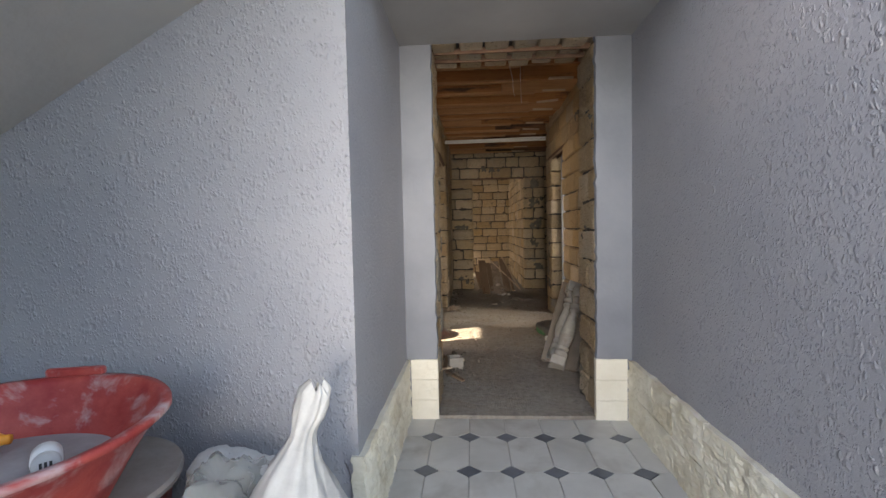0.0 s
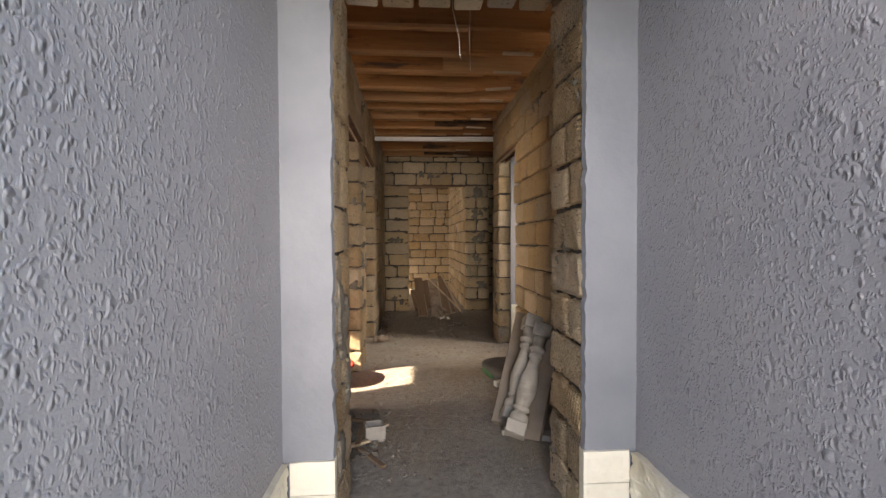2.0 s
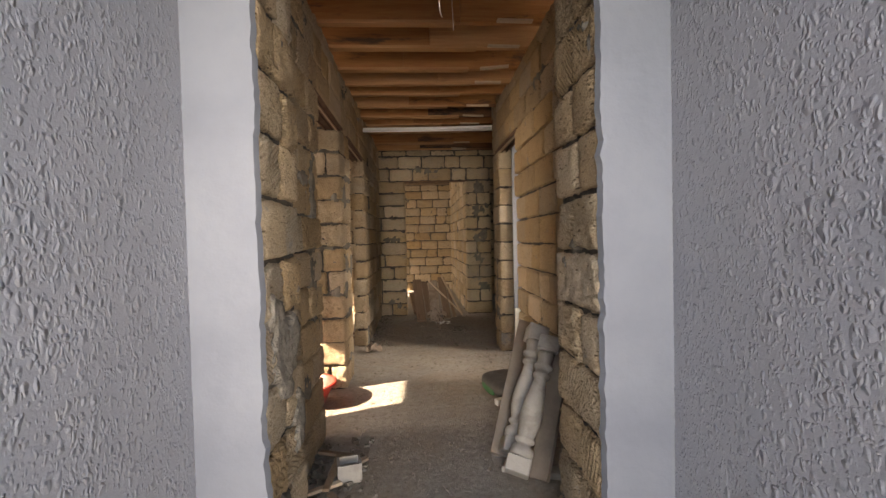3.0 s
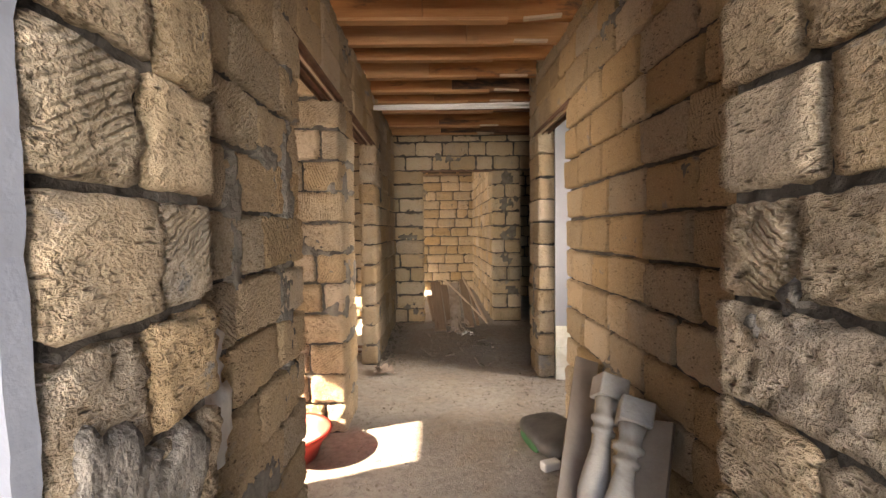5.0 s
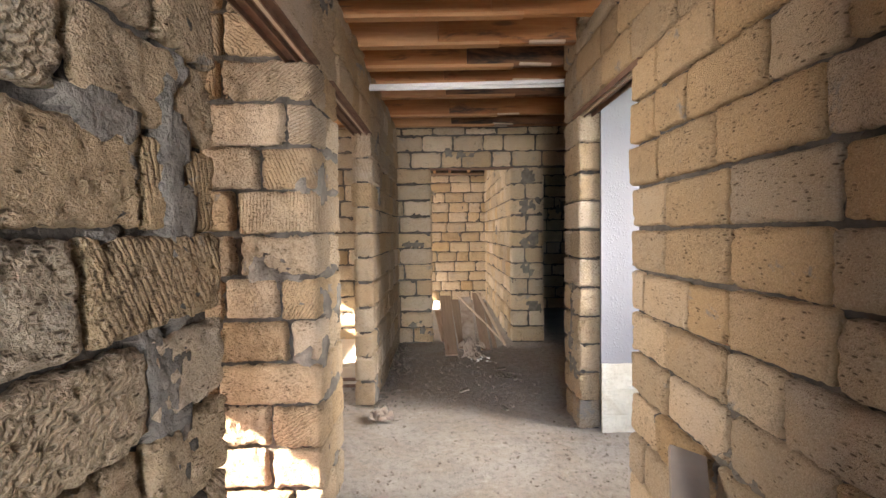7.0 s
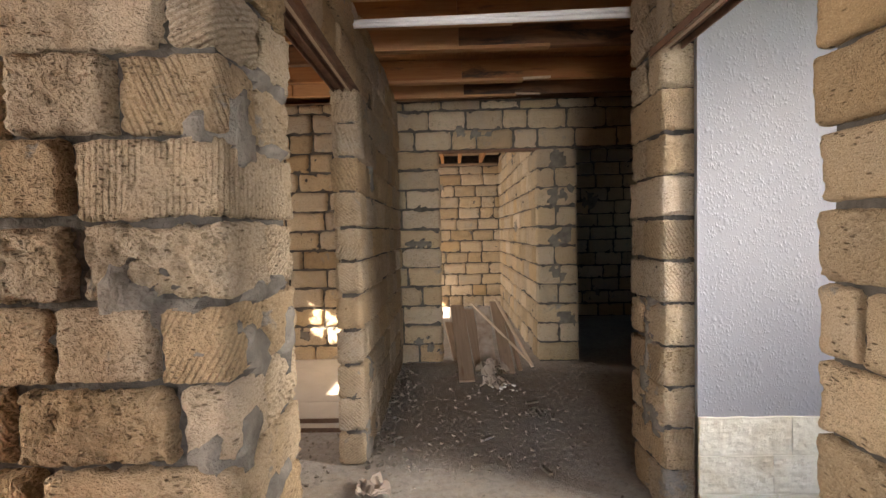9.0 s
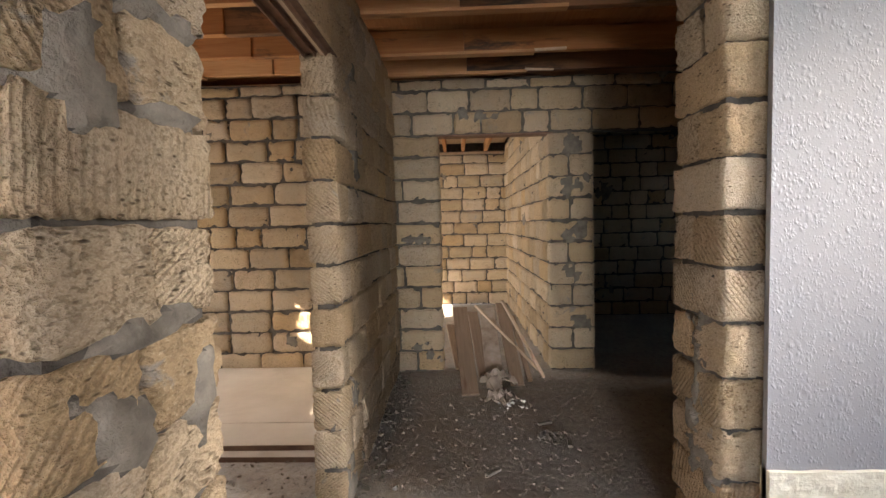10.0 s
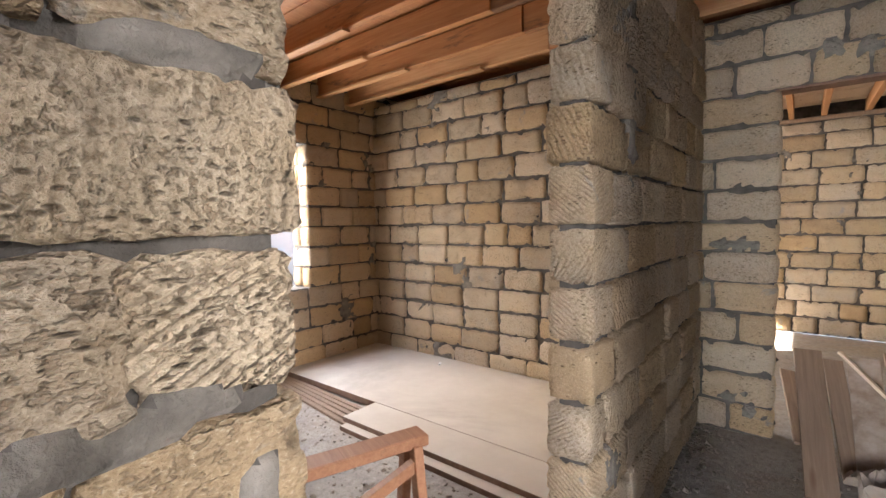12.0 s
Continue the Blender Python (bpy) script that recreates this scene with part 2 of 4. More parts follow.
b_red.inputs["Transmission Weight"].default_value = 0.35
RED_DIRTY = plain("red_plastic_with_dried_plaster", (0.30, 0.022, 0.025), (0.44, 0.07, 0.055), 12.0, 0.55, 30.0, 0.004, c3=(0.50, 0.38, 0.38))
PLASTER_PASTE = plain("dried_plaster", (0.27, 0.235, 0.235), (0.38, 0.34, 0.345), 6.0, 0.8, 25.0, 0.004)
LID = plain("grey_caked_lid", (0.20, 0.17, 0.155), (0.30, 0.26, 0.24), 6.0, 0.8, 20.0, 0.003)
SACK = plain("white_woven_sack", (0.40, 0.39, 0.38), (0.54, 0.53, 0.51), 12.0, 0.6, 120.0, 0.001)
GREY_CAST = plain("cast_concrete", (0.36, 0.34, 0.31), (0.47, 0.44, 0.40), 7.0, 0.85, 50.0, 0.003, c3=(0.26, 0.235, 0.21))
GREY_CAST_DARK = plain("brown_cast_rail", (0.21, 0.17, 0.14), (0.30, 0.25, 0.21), 5.0, 0.8, 40.0, 0.003)
TILE = plain("pale_porch_tile", (0.50, 0.49, 0.46), (0.60, 0.59, 0.56), 3.0, 0.45, 40.0, 0.001, c3=(0.36, 0.335, 0.30))
TILE_DARK = plain("slate_diamond_tile", (0.09, 0.10, 0.115), (0.15, 0.16, 0.18), 8.0, 0.45)
PALE_SLAB = plain("pale_concrete_slab", (0.50, 0.48, 0.44), (0.60, 0.57, 0.53), 3.0, 0.85, 30.0, 0.003)
GROUT = plain("grout", (0.36, 0.35, 0.33), (0.44, 0.43, 0.40), 12.0, 0.9)
BAG_DARK = plain("dark_paper_bag", (0.045, 0.045, 0.045), (0.11, 0.10, 0.095), 6.0, 0.6, 18.0, 0.008)
GREEN = plain("green_bag_print", (0.02, 0.10, 0.04), (0.05, 0.17, 0.07), 6.0, 0.5)
WHITE = plain("off_white", (0.66, 0.66, 0.65), (0.80, 0.80, 0.78), 9.0, 0.6)
ORANGE = plain("orange_label", (0.75, 0.24, 0.02), (0.85, 0.32, 0.04), 5.0, 0.4)
BLUE = plain("dark_blue_label", (0.02, 0.04, 0.16), (0.03, 0.05, 0.2), 5.0, 0.4)
BLACK = plain("black_mark", (0.02, 0.02, 0.02), (0.035, 0.035, 0.035), 5.0, 0.5)
CHIPS = plain("pale_chips", (0.20, 0.175, 0.145), (0.38, 0.345, 0.30), 40.0, 0.9)
CRUMBS = plain("earth_crumbs", (0.14, 0.115, 0.092), (0.32, 0.275, 0.23), 40.0, 0.95)
PATCH = plain("white_box_plaster", (0.50, 0.47, 0.43), (0.62, 0.59, 0.55), 9.0, 0.85, 40.0, 0.004, c3=(0.38, 0.35, 0.31))
CABLE_RED = plain("red_cable", (0.22, 0.045, 0.03), (0.28, 0.07, 0.045), 20.0, 0.5)
CABLE_BLACK = plain("black_cable", (0.02, 0.02, 0.022), (0.04, 0.04, 0.04), 20.0, 0.5)
CARD = plain("crumpled_paper", (0.22, 0.17, 0.13), (0.36, 0.29, 0.24), 7.0, 0.8, 20.0, 0.004)
WIRE = plain("white_wire", (0.65, 0.63, 0.6), (0.75, 0.73, 0.7), 9.0, 0.5)


# ---- mesh helpers ----
def box(bm, x0, x1, y0, y1, z0, z1):
    return bmesh.ops.create_cube(bm, size=1.0, matrix=Matrix.Translation(((x0 + x1) / 2, (y0 + y1) / 2, (z0 + z1) / 2)) @ Matrix.Diagonal((x1 - x0, y1 - y0, z1 - z0, 1)))["verts"]


def soften(bm, width, segments=1):
    bmesh.ops.bevel(bm, geom=bm.edges[:], offset=width, segments=segments, affect="EDGES", profile=0.5, clamp_overlap=True)


def finish(bm, name, material, smooth=False):
    bmesh.ops.recalc_face_normals(bm, faces=bm.faces[:])
    me = bpy.data.meshes.new(name)
    bm.to_mesh(me)
    bm.free()
    me.materials.append(material)
    if smooth:
        for p in me.polygons:
            p.use_smooth = True
    return me


def thing(name, bm, material, label="", category="", kind="", group="", smooth=False, at=None):
    ob = new(name, finish(bm, name, material, smooth))
    if at is not None:
        ob.matrix_world = at
    return tagged(ob, label, category, group, kind)


def part(name, bm, material, parent, label="", smooth=False, at=None):
    ob = new(name, finish(bm, name, material, smooth))
    ob.parent = parent
    if at is not None:
        ob.matrix_basis = at
    return tagged(ob, label)


def base_empty(name, m, label, category, group=""):
    ob = new(name)
    ob.empty_display_size = 0.1
    ob.matrix_basis = m
    return tagged(ob, label, category, group)


def slab(name, x0, x1, y0, y1, z0, z1, material, label, category="wall", bevel=0.0):
    bm = bmesh.new()
    box(bm, x0, x1, y0, y1, z0, z1)
    if bevel:
        soften(bm, bevel)
    return thing(name, bm, material, label, category, "structure")


# ---- stone walls ----
COURSE, BLOCK = 0.2, 0.4
block_meshes = {}
rng = random.Random(7)


def block_mesh(length, depth, height, dense, variant, material):
    """A rough limestone block centred on its middle: worn, chipped edges and, where it is dense, faces pitted by the chisel."""
    key = (length, depth, height, dense, variant, material.name)
    if key in block_meshes:
        return block_meshes[key]
    r = random.Random(hash((round(length * 1000), round(depth * 1000), round(height * 1000), variant)))
    size = (length, depth, height)
    step = 0.0145 if dense else 0.042
    count = (max(4, round(length / step)), max(3, round(depth / max(step, 0.019))), max(4, round(height / step)))
    shift = Vector((r.uniform(0, 50), r.uniform(0, 50), r.uniform(0, 50)))
    half = Vector(size) / 2
    pecked = r.uniform(0.05, 0.5) if material is LIME else r.uniform(0.3, 1.0)
    index, verts, faces = {}, [], []

    def corner(ijk):
        if ijk in index:
            return index[ijk]
        c = Vector([-h + s * i / n for i, n, s, h in zip(ijk, count, size, half)])
        rad = (0.012 if dense else 0.019) + 0.007 * noise.noise(c * 14 + shift)
        inner = Vector([max(-h + rad, min(h - rad, q)) for q, h in zip(c, half)])
        d = c - inner
        edge = sum(abs(q) > 1e-4 for q in d) > 1
        out = d.normalized()
        k = noise.noise(c * 8 + shift) * 0.005 + noise.noise(c * 27 + shift) * 0.004 + noise.noise(c * 70 + shift) * 0.006 * pecked
        k -= max(0.0, noise.noise(c * 46 + shift * 2) - 0.05) * 0.024 * pecked
        if edge:
            k -= max(0.0, noise.noise(c * 17 - shift) - 0.10) * 0.04
        index[ijk] = len(verts)
        verts.append(inner + out * (rad + k + 0.003))
        return index[ijk]

    for axis in (0, 1, 2):
        u, w = [(1, 2), (2, 0), (0, 1)][axis]
        for side in (0, count[axis]):
            for i in range(count[u]):
                for j in range(count[w]):
                    quad = []
                    for di, dj in ((0, 0), (1, 0), (1, 1), (0, 1)):
                        ijk = [0, 0, 0]
                        ijk[axis], ijk[u], ijk[w] = side, i + di, j + dj
                        quad.append(corner(tuple(ijk)))
                    faces.append(quad if side else quad[::-1])
    me = bpy.data.meshes.new("stone_block")
    me.from_pydata(verts, [], faces)
    me.polygons.foreach_set("use_smooth", [True] * len(faces))
    me.materials.append(material)
    me.update()
    block_meshes[key] = me
    return me


def course_cells(a0, a1, odd, r):
    """Lengths of blocks along one course, in running bond with a short piece now and then."""
    cells, a = [], a0
    first = True
    while a1 - a > 0.02:
        step = BLOCK * r.choice((1.0, 1.0, 0.95, 1.05, 0.62)) if not (first and odd) else BLOCK * r.uniform(0.42, 0.6)
        if a1 - (a + step) < 0.12:
            step = a1 - a if a1 - a < BLOCK * 1.25 else (a1 - a) / 2
        cells.append((a, a + step))
        a += step
        first = False
    return cells


def spans(a0, a1, z, openings):
    out = [(a0, a1)]
    for b0, b1, h0, h1 in openings:
        if h0 - 0.01 < z < h1 - 0.01:
            out = [p for s in out for p in ((s[0], min(s[1], b0)), (max(s[0], b1), s[1])) if p[1] - p[0] > 0.03]
    return out


def mortar_core(boxes, seed, step, patches):
    """Uneven mortar between the stones: sunk in the joints, squeezed out and wiped over the stones in places."""
    verts, faces, wiped, slots = [], [], [], []
    s1, s2 = Vector((seed * 1.7, 3.1, 0.0)), Vector((0.0, seed * 2.3, 7.7))

    def pushed(p, out, flat):
        d = 0.011 * noise.noise(p * 41 + s1) + 0.009 * noise.noise(p * 15 + s2)
        rough = 0.003 * noise.noise(p * 63 + s2) + 0.004 * noise.noise(p * 24 + s1)
        loose = noise.noise(p * 3.4 + s2) + 0.5 * noise.noise(p * 14 + s1) + 0.3 * noise.noise(p * 37 + s2) - 0.62
        d = max(d, min(0.030, loose * 0.22) + rough)
        for way, u, z, ru, rz in patches:
            if way in (flat, flat + "+" if out[0] + out[1] > 0 else flat + "-"):
                q = 1.0 - (((p.y if flat == "x" else p.x) - u) / ru) ** 2 - ((p.z - z) / rz) ** 2 + 1.2 * noise.noise(p * 11 + s1) + 0.7 * noise.noise(p * 31 + s2)
                d = max(d, min(0.035, q * 0.12) + rough)
        return p + out * d, d > 0.012

    for x0, x1, y0, y1, z0, z1 in boxes:
        for flat, c, out, a0, a1 in (("x", x0, -1, y0, y1), ("x", x1, 1, y0, y1), ("y", y0, -1, x0, x1), ("y", y1, 1, x0, x1)):
            nu, nv = max(2, round((a1 - a0) / step)), max(2, round((z1 - z0) / step))
            way = Vector((out, 0, 0)) if flat == "x" else Vector((0, out, 0))
            first = len(verts)
            for j in range(nv + 1):
                z = z0 + (z1 - z0) * j / nv
                for i in range(nu + 1):
                    u = a0 + (a1 - a0) * i / nu
                    p = Vector((c, u, z)) if flat == "x" else Vector((u, c, z))
                    p, pale = pushed(p, way, flat) if 0 < i < nu else (p, False)
                    verts.append(p)
                    wiped.append(pale)
            turned = (flat == "x") == (out > 0)
            for j in range(nv):
                for i in range(nu):
                    k = first + j * (nu + 1) + i
                    q = (k, k + 1, k + nu + 2, k + nu + 1)
                    faces.append(q if turned else q[::-1])
                    slots.append(1 if sum(wiped[v] for v in q) > 1 else 0)
        first = len(verts)
        verts.extend(Vector((x, y, z)) for z in (z0, z1) for x, y in ((x0, y0), (x1, y0), (x1, y1), (x0, y1)))
        wiped.extend([False] * 8)
        slots.extend((0, 0))
        faces.append((first + 3, first + 2, first + 1, first))
        faces.append((first + 4, first + 5, first + 6, first + 7))
    me = bpy.data.meshes.new("mortar_core")
    me.from_pydata(verts, [], faces)
    me.polygons.foreach_set("use_smooth", [True] * len(faces))
    me.materials.append(MORTAR)
    me.materials.append(CEMENT)
    me.polygons.foreach_set("material_index", slots)
    me.update()
    return me


def stone_wall(name, axis, a0, a1, c0, c1, z1, openings=(), seed=1, dense=False, material=None, label="", z0=0.0, inset=0.032, near=None, patches=()):
    """A wall of limestone blocks along 'x' or 'y' from a0 to a1, between the faces c0 and c1: a mortar core with joints set back, and each block on its own."""
    material = material or LIME
    r = random.Random(seed)
    if not dense:
        inset = 0.022
    boxes = []
    cuts = sorted({z0, z1} | {v for o in openings for v in o[2:] if z0 < v < z1})
    for lo, hi in zip(cuts, cuts[1:]):
        for s0, s1 in spans(a0, a1, (lo + hi) / 2, openings):
            e0 = s0 + inset
            e1 = s1 - inset
            p = (e0, e1, c0 + inset, c1 - inset) if axis == "x" else (c0 + inset, c1 - inset, e0, e1)
            boxes.append((*p, lo, hi))
    core = tagged(new(name, mortar_core(boxes, seed, (0.016 if near is None else 0.022) if dense else 0.034, patches)), label or "unplastered wall of tan limestone blocks in grey mortar", "wall", "", "structure")
    deep = abs(c1 - c0)
    tight = 0.0 if dense else 0.006
    n = 0
    z = z0
    while z1 - z > 0.03:
        h = min(COURSE, z1 - z)
        odd = n % 2
        for s0, s1 in spans(a0, a1, z + h / 2, openings):
            for b0, b1 in course_cells(s0, s1, odd, r):
                leaves = [(c0, c1)]
                if deep > 0.27 and (odd == 0 or b1 - b0 < 0.2):
                    cut = c0 + deep * r.uniform(0.4, 0.6)
                    leaves = [(c0, cut), (cut, c1)]
                for l0, l1 in leaves:
                    ln = b1 - b0 - r.uniform(0.012, 0.026) + tight
                    hh = h - r.uniform(0.013, 0.026) + tight
                    dp = l1 - l0 - (0.010 if len(leaves) > 1 else 0.0)
                    cls_l = min((0.12, 0.17, 0.23, 0.30, 0.385), key=lambda c: abs(c - ln))
                    cls_d = round(dp, 2) if len(leaves) == 1 else 0.15
                    close = dense and (near is None or near[0] < (b0 + b1) / 2 < near[1])
                    me = block_mesh(cls_l, cls_d, round(min(0.19, hh), 2) if h < 0.19 else 0.19, close, r.randrange(4), material)
                    ob = new("stone_block", me)
                    ob.parent = core
                    mid, cm = (b0 + b1) / 2, (l0 + l1) / 2 + r.uniform(-0.010, 0.010)
                    turn = (0 if axis == "x" else 90) + (180 if r.random() < 0.5 else 0)
                    place = pose(mid, cm, z + h / 2, 0, 0, turn) if axis == "x" else pose(cm, mid, z + h / 2, 0, 0, turn)
                    flip = pose(0, 0, r.uniform(-0.004, 0.004), r.uniform(-0.8, 0.8) + (180 if r.random() < 0.5 else 0), r.uniform(-1.1, 1.1), r.uniform(-0.8, 0.8))
                    hm = 0.19 if h >= 0.19 else round(min(0.19, hh), 2)
                    ob.matrix_basis = place @ flip @ Matrix.Diagonal((ln / cls_l, dp / cls_d, hh / hm, 1))
        z += h
        n += 1
    return core


L, R, TOP, ROOF = -0.178, 1.31, 2.70, 2.868                 # corridor faces and the height of the stone walls
FRONT, INNER = 4.045, 4.50                     # the entrance wall's two faces
PL, PR, PY = -0.225, 1.222, 2.80                # porch side walls and the front corner
BACK = 10.01                                   # the wall at the corridor's end

# ---- ground and floors ----
slab("ground", -400, 400, -400, 400, -0.35, -0.12, EARTH, "bare dusty earth around the unfinished house", "ground")
slab("floor", -3.5, 5.0, FRONT + 0.004, 13.5, -0.115, 0.0, CONCRETE, "dusty grey concrete floor littered with chips", "floor")
slab("floor_front_room", -3.5, PL - 0.2, 2.9, FRONT, -0.115, 0.0, CONCRETE, "dusty grey concrete floor of the front room", "floor")
slab("porch_floor", -3.9, 1.25, -1.0, FRONT, -0.115, -0.028, GROUT, "grouted bed under the porch tiles", "floor")

# ---- entrance wall, porch ----
DOOR0, DOOR1, DOOR_TOP = -0.012, 0.99, 2.39


bm = bmesh.new()
plan = ((PL, PY), (PL, FRONT + 0.012), (PL - 0.2, FRONT + 0.012), (PL - 0.2, PY + 0.2), (-3.9, PY + 0.2), (-3.9, PY))
lo = [bm.verts.new((x, y, -0.1)) for x, y in plan]
hi = [bm.verts.new((x, y, 2.9)) for x, y in plan]
bm.faces.new(lo[::-1]), bm.faces.new(hi)
for i in range(6):
    bm.faces.new((lo[i], lo[(i + 1) % 6], hi[(i + 1) % 6], hi[i]))
thing("wall_porch_west", bm, STUCCO, "porch wall and corner in rough grey spray stucco", "wall", "structure")
slab("wall_porch_east", PR, 1.46, 2.05, FRONT + 0.012, -0.1, 2.9, STUCCO, "porch side wall in rough blue-grey spray stucco")
# smooth rendered strips beside the doorway
def surround(name, x_in, x_out, seed):
    """A render strip whose edge at the doorway is broken and uneven."""
    bm = bmesh.new()
    n, side = 120, (1 if x_in > x_out else -1)
    edge = []
    for i in range(n + 1):
        z = -0.02 + (DOOR_TOP + 0.37) * i / n
        edge.append((x_in + side * (0.012 * noise.noise(Vector((seed, z * 5, 0))) + 0.010 * noise.noise(Vector((seed, z * 21, 3)))), z))
    outline = edge + [(x_out, edge[-1][1]), (x_out, edge[0][1])]
    front = [bm.verts.new((x, FRONT, z)) for x, z in outline]
    back = [bm.verts.new((x + (side * 0.006 if i <= n else 0.0), FRONT + 0.03, z)) for i, (x, z) in enumerate(outline)]
    bm.faces.new(front), bm.faces.new(back[::-1])
    for i in range(len(outline)):
        j = (i + 1) % len(outline)
        bm.faces.new((front[i], front[j], back[j], back[i]))
    thing(name, bm, SMOOTH, "smooth blue-grey render strip with a ragged edge beside the doorway", "wall", "structure")


surround("door_surround_left", DOOR0 - 0.014, PL - 0.05, 2.0)
surround("door_surround_right", DOOR1 + 0.014, PR + 0.05, 9.0)
stone_wall("wall_entrance", "x", L - 0.2, 1.46, FRONT + 0.03, INNER, TOP, [(DOOR0, DOOR1, -1, 2.6)], 11, True, LIME_CUT, patches=[("x+", 4.27, 0.88, 0.13, 0.16), ("x+", 4.15, 1.04, 0.10, 0.06), ("x+", 4.40, 0.62, 0.08, 0.12), ("x+", 4.2, 0.35, 0.14, 0.10)], label="thick limestone entrance wall with ragged doorway jambs")
slab("porch_ceiling", PL, PR, 3.1, FRONT, 2.40, 2.6, SOFFIT, "flat grey rendered porch soffit", "ceiling")
# stair soffit over the corner beside the porch
bm = bmesh.new()
p = [Vector(v) for v in ((0.0, 0, 2.513), (-3.2, 0, 0.737), (-3.2, 0, 1.0), (0.0, 0, 2.78))]
lo = [bm.verts.new((v.x, 0.9, v.z)) for v in p]
hi = [bm.verts.new((v.x, PY, v.z)) for v in p]
bm.faces.new(lo), bm.faces.new(hi)
for i in range(4):
    bm.faces.new((lo[i], lo[(i + 1) % 4], hi[(i + 1) % 4], hi[i]))
thing("stair_soffit", bm, SOFFIT, "sloping rendered underside of an outside stair", "ceiling", "structure")

# ---- walls of the house ----
stone_wall("wall_corridor_west", "y", INNER - 0.02, 5.59, L - 0.15, L, TOP, [], 21, True, LIME_CUT, patches=[("x", 5.42, 1.45, 0.07, 0.30), ("x", 5.36, 1.05, 0.08, 0.25), ("x", 5.40, 0.72, 0.13, 0.12), ("x", 5.20, 1.62, 0.10, 0.05), ("x", 5.45, 2.05, 0.06, 0.2), ("x", 5.2, 2.38, 0.2, 0.07), ("x", 4.93, 1.35, 0.05, 0.2), ("x", 5.05, 0.45, 0.2, 0.08)])
stone_wall("wall_corridor_west_head", "y", 5.59, 6.47, L - 0.15, L, TOP, [], 22, True, z0=2.2, label="limestone blocks carried on angle irons over an opening")
stone_wall("wall_cross", "x", -3.6, L, 6.47, 6.93, TOP, [], 23, True, LIME_CUT, near=(-1.3, 2.0), patches=[("x", 6.58, 1.62, 0.07, 0.10), ("x", 6.74, 1.80, 0.12, 0.03), ("x", 6.80, 1.61, 0.10, 0.03), ("x", 6.72, 1.21, 0.16, 0.035), ("x", 6.62, 1.06, 0.07, 0.09), ("x", 6.85, 1.05, 0.05, 0.12), ("x", 6.55, 0.85, 0.06, 0.1), ("x", 6.7, 0.62, 0.16, 0.05), ("y", -0.25, 1.62, 0.08, 0.05), ("y", -0.45, 1.2, 0.07, 0.08), ("y", -0.22, 0.82, 0.07, 0.06)], label="thick limestone cross wall ending as a pier in the corridor")
stone_wall("wall_corridor_west_head_far", "y", 6.93, 7.97, L - 0.15, L, TOP, [], 24, True, z0=2.2, label="limestone blocks carried on angle irons over an opening")
stone_wall("wall_corridor_west_far", "y", 7.97, BACK + 0.05, L - 0.15, L, TOP, [], 25, True, LIME_CUT, patches=[("x", 8.42, 1.95, 0.06, 0.35), ("x", 8.2, 0.5, 0.08, 0.10), ("x", 8.06, 0.10, 0.12, 0.10)])
stone_wall("wall_corridor_east", "y", INNER - 0.02, 7.55, R, R + 0.15, TOP, [(6.64, 7.6, -1, 2.2)], 26, True, label="limestone corridor wall with an opening to the yard")
stone_wall("wall_east_pier", "x", R, 4.9, 7.51, 7.87, ROOF, [], 27, True, LIME_CUT, near=(-1.0, 2.0), label="limestone outer wall ending as a pier in the corridor")
stone_wall("wall_back", "x", -3.6, 4.9, BACK, BACK + 0.15, TOP, [(0.241, 1.222, -1, 2.2), (1.647, 2.75, -1, 2.2)], 28, False, LIME_PALE, patches=[("y", 0.62, 2.34, 0.18, 0.06), ("y", 0.45, 2.38, 0.06, 0.07), ("y", 1.45, 2.08, 0.10, 0.10), ("y", 1.42, 1.7, 0.12, 0.09), ("y", 1.46, 1.3, 0.13, 0.09), ("y", 1.44, 0.9, 0.11, 0.09), ("y", 1.5, 0.45, 0.12, 0.09), ("y", 0.0, 1.25, 0.15, 0.04)], label="pale limestone wall with two doorways, patched with grey mortar")
stone_wall("wall_west_front", "y", 2.9, 6.6, -3.7, -3.4, ROOF, [(4.62, 5.95, 0.8, 2.4)], 29, label="limestone outer wall with a bare window opening")
stone_wall("wall_west_middle", "y", 6.6, BACK + 0.08, -3.7, -3.4, ROOF, [(7.8, 9.135, 0.8, 2.2)], 30, label="limestone outer wall with a bare window opening")
stone_wall("wall_west_back", "y", BACK + 0.08, 13.6, -3.7, -3.4, ROOF, [(11.0, 12.15, 0.8, 2.4)], 31, label="limestone outer wall with a bare window opening")
stone_wall("wall_rear", "x", -3.7, 4.9, 13.5, 13.7, 2.55, [], 32, False, LIME_PALE, label="limestone rear wall of the back rooms")
stone_wall("wall_back_partition", "y", BACK + 0.1, 13.55, 1.222, 1.372, TOP, [], 33, False, LIME_PALE)
stone_wall("wall_dark_room", "x", 1.35, 4.9, 12.4, 12.55, ROOF, [], 34, False, LIME_PALE, label="limestone wall of the unlit room")
# unseen opening assumed here for the hall's faint blue light
stone_wall("wall_hall_east", "y", 7.87, 13.7, 4.8, 5.0, ROOF, [(11.1, 11.5, 1.5, 1.9)], 35, False, LIME_PALE, label="limestone end wall of the unlit hall with a small assumed window opening")
# outer stucco face of the yard
slab("wall_yard", R + 0.155, 5.2, 7.482, 7.507, -0.1, 3.1, STUCCO_FINE, "yard wall in rough grey spray stucco")

